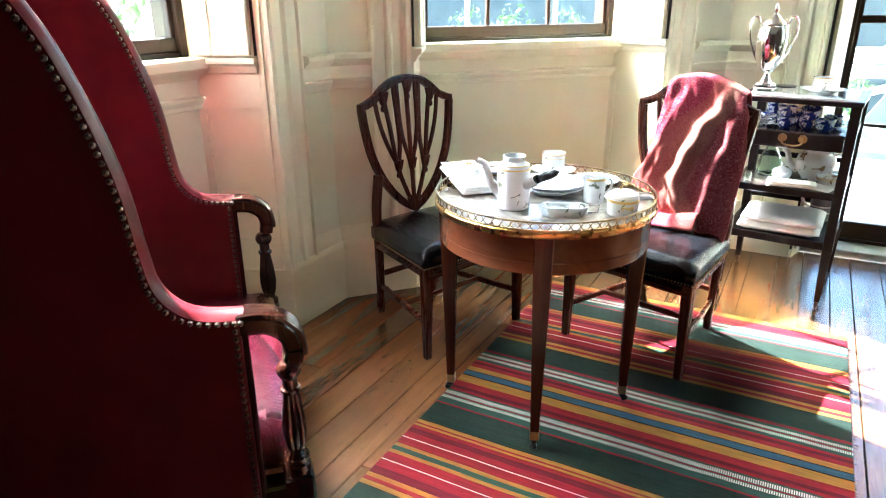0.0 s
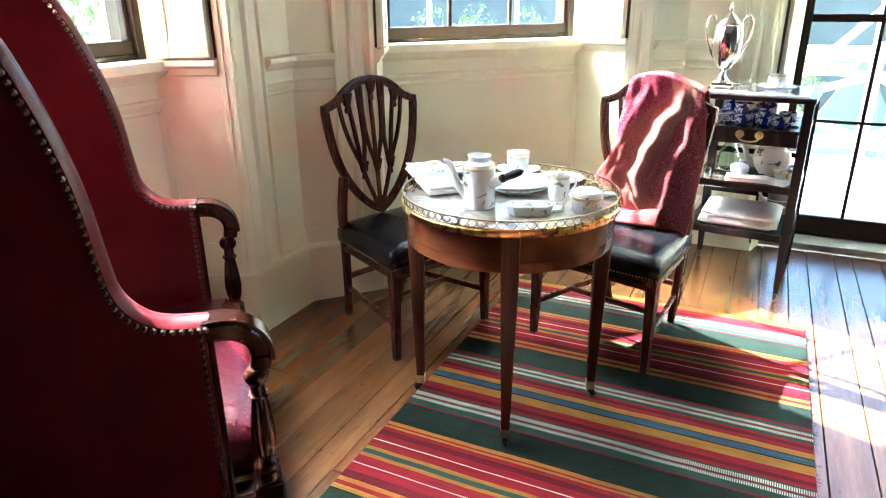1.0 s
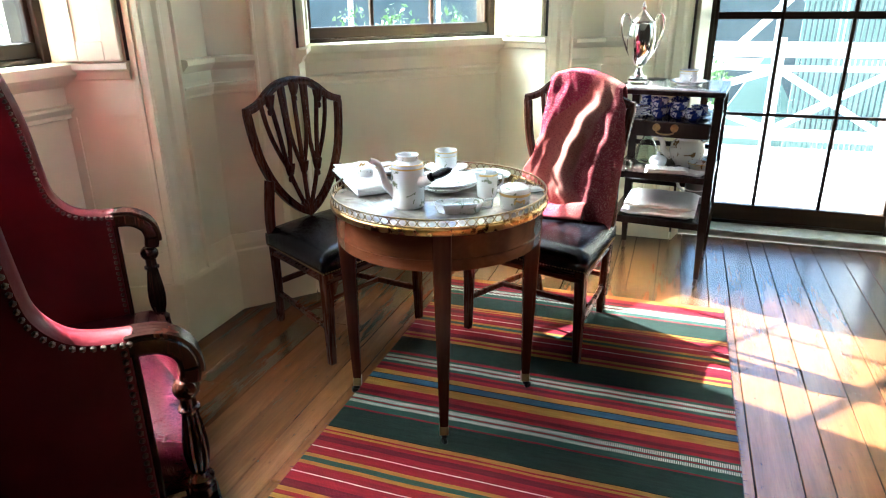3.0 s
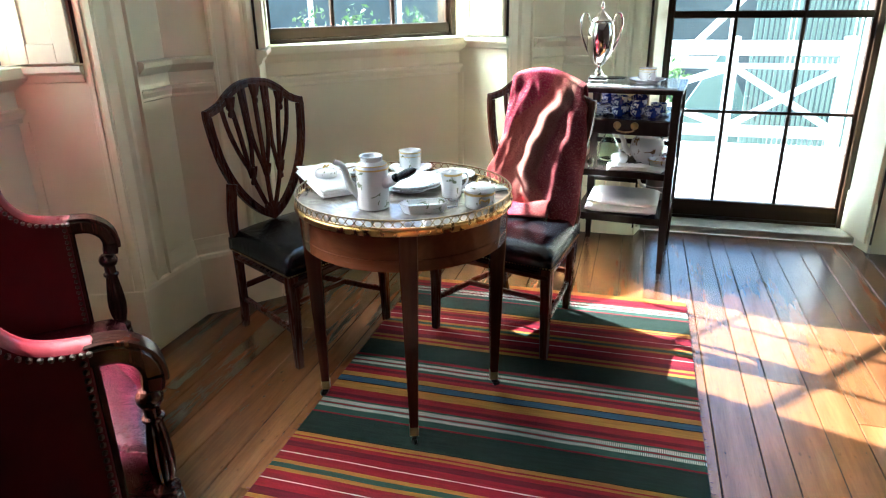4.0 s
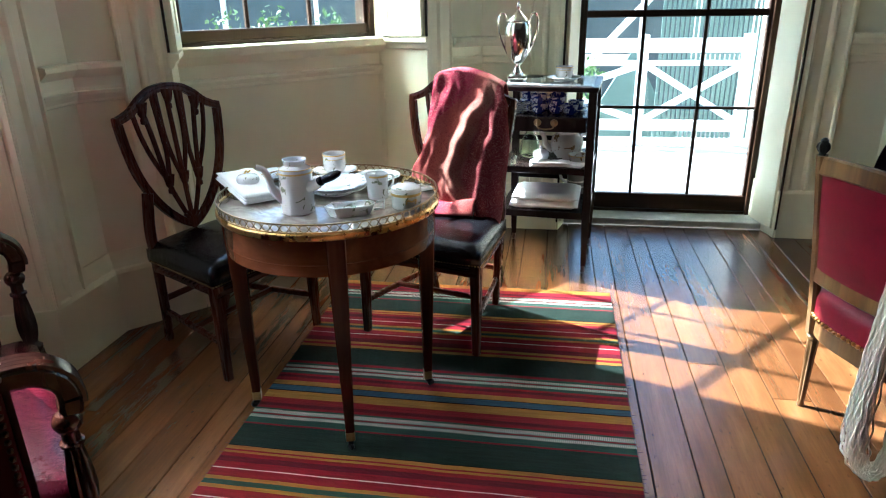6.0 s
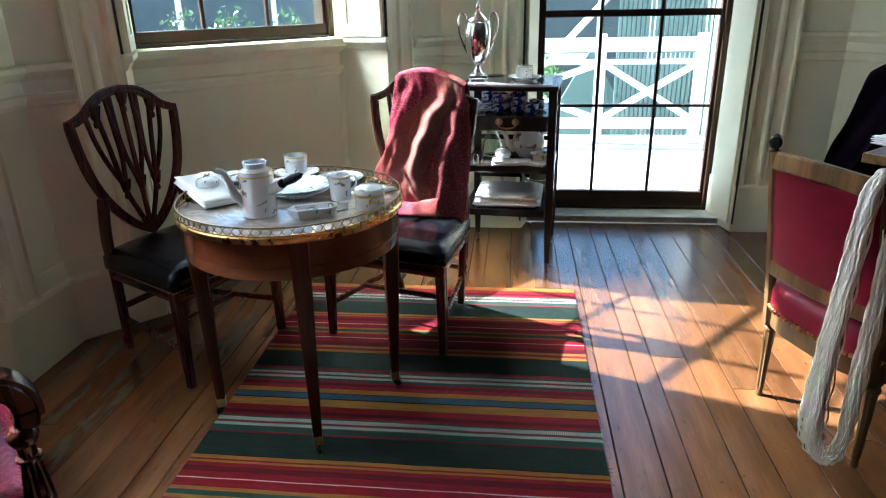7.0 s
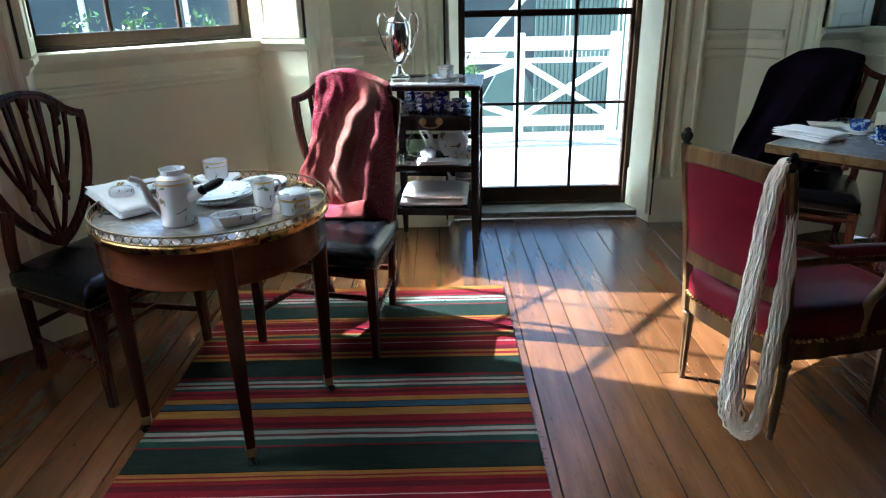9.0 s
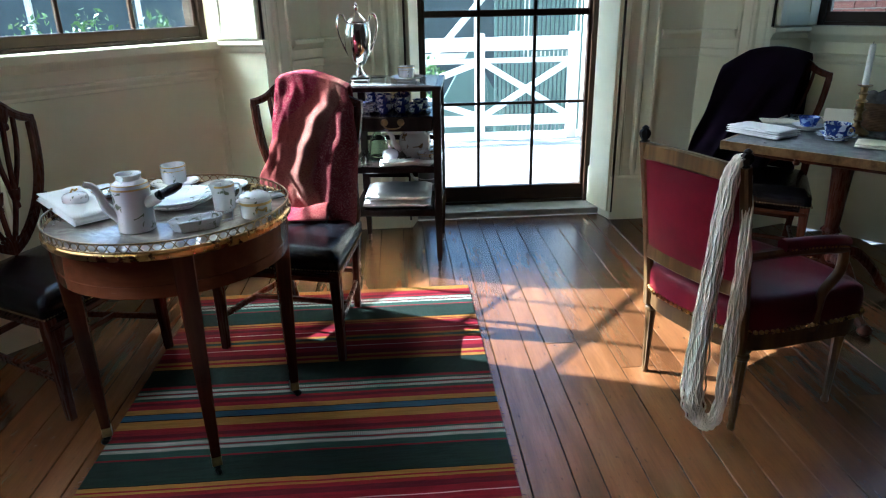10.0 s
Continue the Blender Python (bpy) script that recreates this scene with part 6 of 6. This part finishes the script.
basket(on_stone(2.135, 2.835))
for wx, wy, rz, w, d, lab in ((1.815, 3.085, -20, 0.16, 0.11, "folded cream letter paper on the stone table"), (1.93, 3.03, 10, 0.17, 0.10, "sheet of cream letter paper on the stone table")):
    folded_cloth("letter", on_stone(wx, wy, rz), w, d, 2, lab, PAPER, 0.003, 0.006, int(wx * 100))
card = thing("folded_card", on_stone(2.035, 2.945, -35), "folded white card standing on the stone table", "card")
part("leaf", boxed(-0.075, 0.075, -0.001, 0.001, 0, 0.085), PAPER, card, m=pose(0, 0, 0.0, -38, 0, 0))
part("leaf", boxed(-0.075, 0.075, -0.001, 0.001, 0, 0.085), PAPER, card, m=pose(0, 0.105, 0.0, 38, 0, 0))
folded_cloth("napkin", on_stone(1.905, 2.49, -40), 0.17, 0.12, 2, "folded cream cloth with a corded edge", CREAMLINEN, 0.010, 0.008, 44)
folded_cloth("wool_cloth", on_stone(2.06, 2.64, 20), 0.13, 0.12, 2, "crumpled grey wool knitting", GREYWOOL, 0.012, 0.015, 45)

# ---- outside ----
DECK = paint("pale_deck_paint", (0.42, 0.42, 0.41), (0.52, 0.52, 0.51), 0.6, 4, 40)
WHITEP = paint("white_outdoor_paint", (0.76, 0.76, 0.74), (0.82, 0.82, 0.80), 0.5)
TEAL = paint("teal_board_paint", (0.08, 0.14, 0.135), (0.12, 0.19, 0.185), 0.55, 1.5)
# darker teal with the shade put in, for house wall, roof and panes
TEAL_SHADED = paint("shaded_teal_paint", (0.032, 0.052, 0.064), (0.055, 0.080, 0.096), 0.6, 1.5)
GRASS = paint("pale_gravel", (0.34, 0.32, 0.28), (0.46, 0.44, 0.39), 0.9, 3, 60, 0.5)
LEAF = paint("leaf_green", (0.06, 0.13, 0.035), (0.12, 0.22, 0.07), 0.4, 20)
BRICKM = paint("red_brick", (0.16, 0.055, 0.04), (0.30, 0.12, 0.085), 0.85, 30, 120, 0.5)
MORTAR = paint("pale_mortar", (0.40, 0.36, 0.31), (0.52, 0.48, 0.42), 0.9, 20)

tagged(part("ground", boxed(-90, 90, -60, 120, -1.6, -1.0), GRASS), "pale sunlit gravel ground round the house", "ground", kind="structure")
deck = tagged(part("terrace", boxed(-2.2, 1.9, 4.63, 7.0, -0.30, -0.055), DECK), "white painted terrace boards in full sun", "terrace", kind="structure")
for k in range(15):
    y = 4.64 + 0.157 * k
    part("plank", boxed(-2.2, 1.9, y, y + 0.150, -0.053, -0.028, 0.003), DECK, deck)
for x in (-2.1, 1.8):
    part("pier", boxed(x, x + 0.1, 4.7, 7.0, -1.0, -0.30), DECK, deck)

rail = thing("railing", pose(0, 6.62, -0.03), "white painted wooden railing with crossed braces", "railing")
for x in (-2.15, -0.75, 0.80, 1.72):
    part("post", boxed(x - 0.045, x + 0.045, -0.045, 0.045, 0.0, 1.02, 0.006), WHITEP, rail)
part("top_board", boxed(-2.2, 1.77, -0.02, 0.02, 0.86, 0.985, 0.004), WHITEP, rail)
part("middle_rail", boxed(-2.2, 1.77, -0.02, 0.02, 0.745, 0.79, 0.004), WHITEP, rail)
part("bottom_board", boxed(-2.2, 1.77, -0.02, 0.02, 0.14, 0.24, 0.004), WHITEP, rail)
for x0, x1 in ((-2.1, -0.8), (-0.70, 0.76), (0.84, 1.67)):
    for z0, z1, y in ((0.24, 0.745, -0.012), (0.745, 0.24, 0.014)):
        part("brace", sweep(bmesh.new(), [(x0, y, z0), (x1, y, z1)], rect(0.024, 0.06)), WHITEP, rail)

# a garden house in shade with slatted shutters; its dark teal holds that shade
house = thing("garden_house", pose(0, 0, -1.0), "teal painted wooden outbuilding with slatted shutters and a white stair", "building")
part("wall", boxed(-9.5, 4.2, 13.0, 16.0, 0, 3.1), TEAL_SHADED, house, "teal boarded wall with its shade put into the colour")
part("roof", prism(bmesh.new(), [(12.6, 3.1), (16.3, 3.1), (14.4, 3.8)], -9.8, 4.5, Matrix(((0, 0, 1, 0), (1, 0, 0, 0), (0, 1, 0, 0), (0, 0, 0, 1)))), TEAL_SHADED, house)
for i, x in enumerate((-7.6, -4.6, -1.6, 0.35, 2.4)):
    w = part("window", boxed(x, x + 1.2, 12.94, 13.0, 1.2, 2.8), WHITEP, house, "white window surround")
    part("pane", boxed(x + 0.10, x + 1.10, 12.925, 12.95, 1.3, 2.7), TEAL_SHADED, w)
sl = part("lattice", boxed(1.35, 3.2, 9.60, 9.64, 0.15, 0.22), TEAL, house, "teal slatted screen")
part("top_rail", boxed(1.35, 3.2, 9.58, 9.66, 2.25, 2.33), TEAL, sl)
for k in range(30):
    x = 1.37 + 0.061 * k
    part("slat", boxed(x, x + 0.034, 9.60, 9.64, 0.2, 2.26), TEAL, sl)
st = part("stair_flank", prism(bmesh.new(), [(0.2, 0.0), (2.0, 0.0), (1.1, 1.6)], 10.2, 10.3, Matrix(((1, 0, 0, 0), (0, 0, 1, 0), (0, 1, 0, 0), (0, 0, 0, 1)))), TEAL, house, "teal stair side")
part("handrail", sweep(bmesh.new(), [(0.1, 10.25, 1.0), (1.3, 10.25, 2.3)], rect(0.06, 0.09)), WHITEP, house, "white sloping handrail")

# a brick wing beyond the terrace
brick_wall = tagged(part("brick_wing", boxed(3.1, 9.0, 6.76, 12.0, -1.0, 5.5), MORTAR), "red brick house wing with pale mortar", "wall", kind="structure")
proto = part("brick", boxed(-0.105, 0.105, -0.012, 0.012, -0.0315, 0.0315, 0.003), BRICKM, brick_wall)
placed = []
for row in range(34):
    z = 0.05 + 0.075 * row
    if z > 1.0 and z < 2.2:
        for c in range(13):
            placed.append(pose(3.45 + 0.222 * c + (0.111 if row % 2 else 0), 6.756, z))
brick_pier = boxed(1.93, 2.40, 6.72, 7.10, -1.0, 2.6)
part("pier_core", brick_pier, MORTAR, brick_wall)
for row in range(30):
    z = -0.05 + 0.075 * row
    for c in range(2):
        placed.append(pose(2.05 + 0.222 * c + (0.0 if row % 2 else 0.018), 6.716, z))
proto.matrix_basis = placed[0]
for mm in placed[1:300]:
    again(proto, mm)


# shrubs and trees
def foliage(name, m, label, size, count, leaf, trunk=0.0, seed=1, cat="shrub"):
    rnd = random.Random(seed)
    ob = thing(name, m, label, cat)
    if trunk:
        part("trunk", sweep(bmesh.new(), smoothed([(0, 0, 0), (0.06, 0.02, trunk * 0.5), (-0.03, 0.05, trunk)], 5), circle(0.11, 8), (0, 1, 0), scale=lambda q: 1 - 0.5 * q), WICKER, ob, "", True)
    bm = bmesh.new()
    for k in range(9):
        a = rnd.uniform(0, 6.28)
        sweep(bm, smoothed([(0, 0, trunk * 0.85), (math.cos(a) * size * 0.35, math.sin(a) * size * 0.35, trunk + size * rnd.uniform(0.1, 0.5)), (math.cos(a) * size * 0.75, math.sin(a) * size * 0.75, trunk + size * rnd.uniform(0.3, 1.1))], 4), circle(0.018 * size, 5), (0, 1, 0.1), scale=lambda q: 1 - 0.7 * q)
    part("limbs", bm, WICKER, ob)
    verts, faces = [], []
    clumps = [(Vector((rnd.gauss(0, 0.45), rnd.gauss(0, 0.45), rnd.uniform(0.05, 1.15))) * size, rnd.uniform(0.16, 0.34) * size) for _ in range(26)]
    for k in range(count):
        c, r = clumps[rnd.randrange(len(clumps))]
        d = Vector((rnd.gauss(0, 1), rnd.gauss(0, 1), rnd.gauss(0, 1))).normalized() * r * rnd.uniform(0.4, 1.0)
        p = c + d + Vector((0, 0, trunk))
        q = Euler((rnd.uniform(0, 6.28), rnd.uniform(0, 6.28), rnd.uniform(0, 6.28))).to_matrix()
        s = leaf * rnd.uniform(0.6, 1.3)
        i = len(verts)
        verts += [p + q @ Vector(v) * s for v in ((-1, 0, 0), (0, -0.42, 0.1), (1, 0, 0), (0, 0.42, 0.1))]
        faces.append((i, i + 1, i + 2, i + 3))
    me = bpy.data.meshes.new("crown")
    me.from_pydata([tuple(v) for v in verts], [], faces)
    me.materials.append(LEAF)
    cr = new("crown", me)
    cr.parent = ob
    return ob


for i, (x, y, s, t) in enumerate(((-1.35, 7.75, 0.85, 0.9), (-3.6, 6.9, 1.0, 0.7), (-2.6, 8.0, 0.9, 0.7), (-0.1, 7.9, 0.62, 0.85), (-5.4, 2.5, 1.1, 0.5), (-6.2, 0.6, 1.0, 0.5))):
    foliage("shrub", pose(x, y, -1.0), "loose sunlit green garden shrub", s, 2600, 0.045, t, 20 + i)
foliage("shrub", pose(-3.55, 8.0, -1.0), "loose sunlit green garden shrub", 1.0, 2600, 0.04, 0.85, 77)
foliage("tree", pose(-5.6, 5.7, -1.0), "leafy tree outside the west window", 1.9, 3600, 0.08, 2.2, 61, "tree")
for i, (x, y, s) in enumerate(((-12.5, 12.0, 2.8), (-16.0, 4.5, 3.0), (-6.5, 18.0, 2.8))):
    foliage("tree", pose(x, y, -1.0), "broad leafy tree beyond the terrace", s, 6000, 0.13, 1.6, 40 + i, "tree")

# ---- the floorboards ----
rnd = random.Random(4)
inside = [(-1.85, -2.28), (3.2, -2.28), (3.2, 2.42), (1.80, 3.97), (1.34, 3.97), (1.34, 4.05), (0.02, 4.05), (0.02, 3.97), (-0.44, 3.97), (-1.85, 2.42)]


def reach(x):
    """How far towards the bay a board at x runs."""
    if x < -0.42:
        return min(4.05, 2.36 + (x + 1.83) * 1.115 + 0.30)
    if x > 1.77:
        return 3.95 - (x - 1.77) * 1.115 + 0.30
    return 4.052


x = -2.1
widths = (0.118, 0.135, 0.100, 0.128, 0.092, 0.124)
k = 0
while x < 3.2:
    w = widths[k % 6] + rnd.uniform(-0.01, 0.01)
    end = reach(min(x, x + w) if x < 0.6 else x)
    cuts = [-4.98, -0.9 + rnd.uniform(-0.5, 0.5), 1.1 + rnd.uniform(-0.6, 1.5), end]
    cuts = sorted(min(c, end) for c in cuts)
    for a, b_ in zip(cuts, cuts[1:]):
        if b_ - a > 0.05:
            drop = rnd.uniform(0, 0.0015)
            part("board", boxed(0.0016, w - 0.0016, a + 0.001, b_ - 0.001, -0.018, -drop if drop > 0.0005 else 0.0, 0.0016), BOARD, floor, m=pose(x, 0, 0))
    x += w
    k += 1
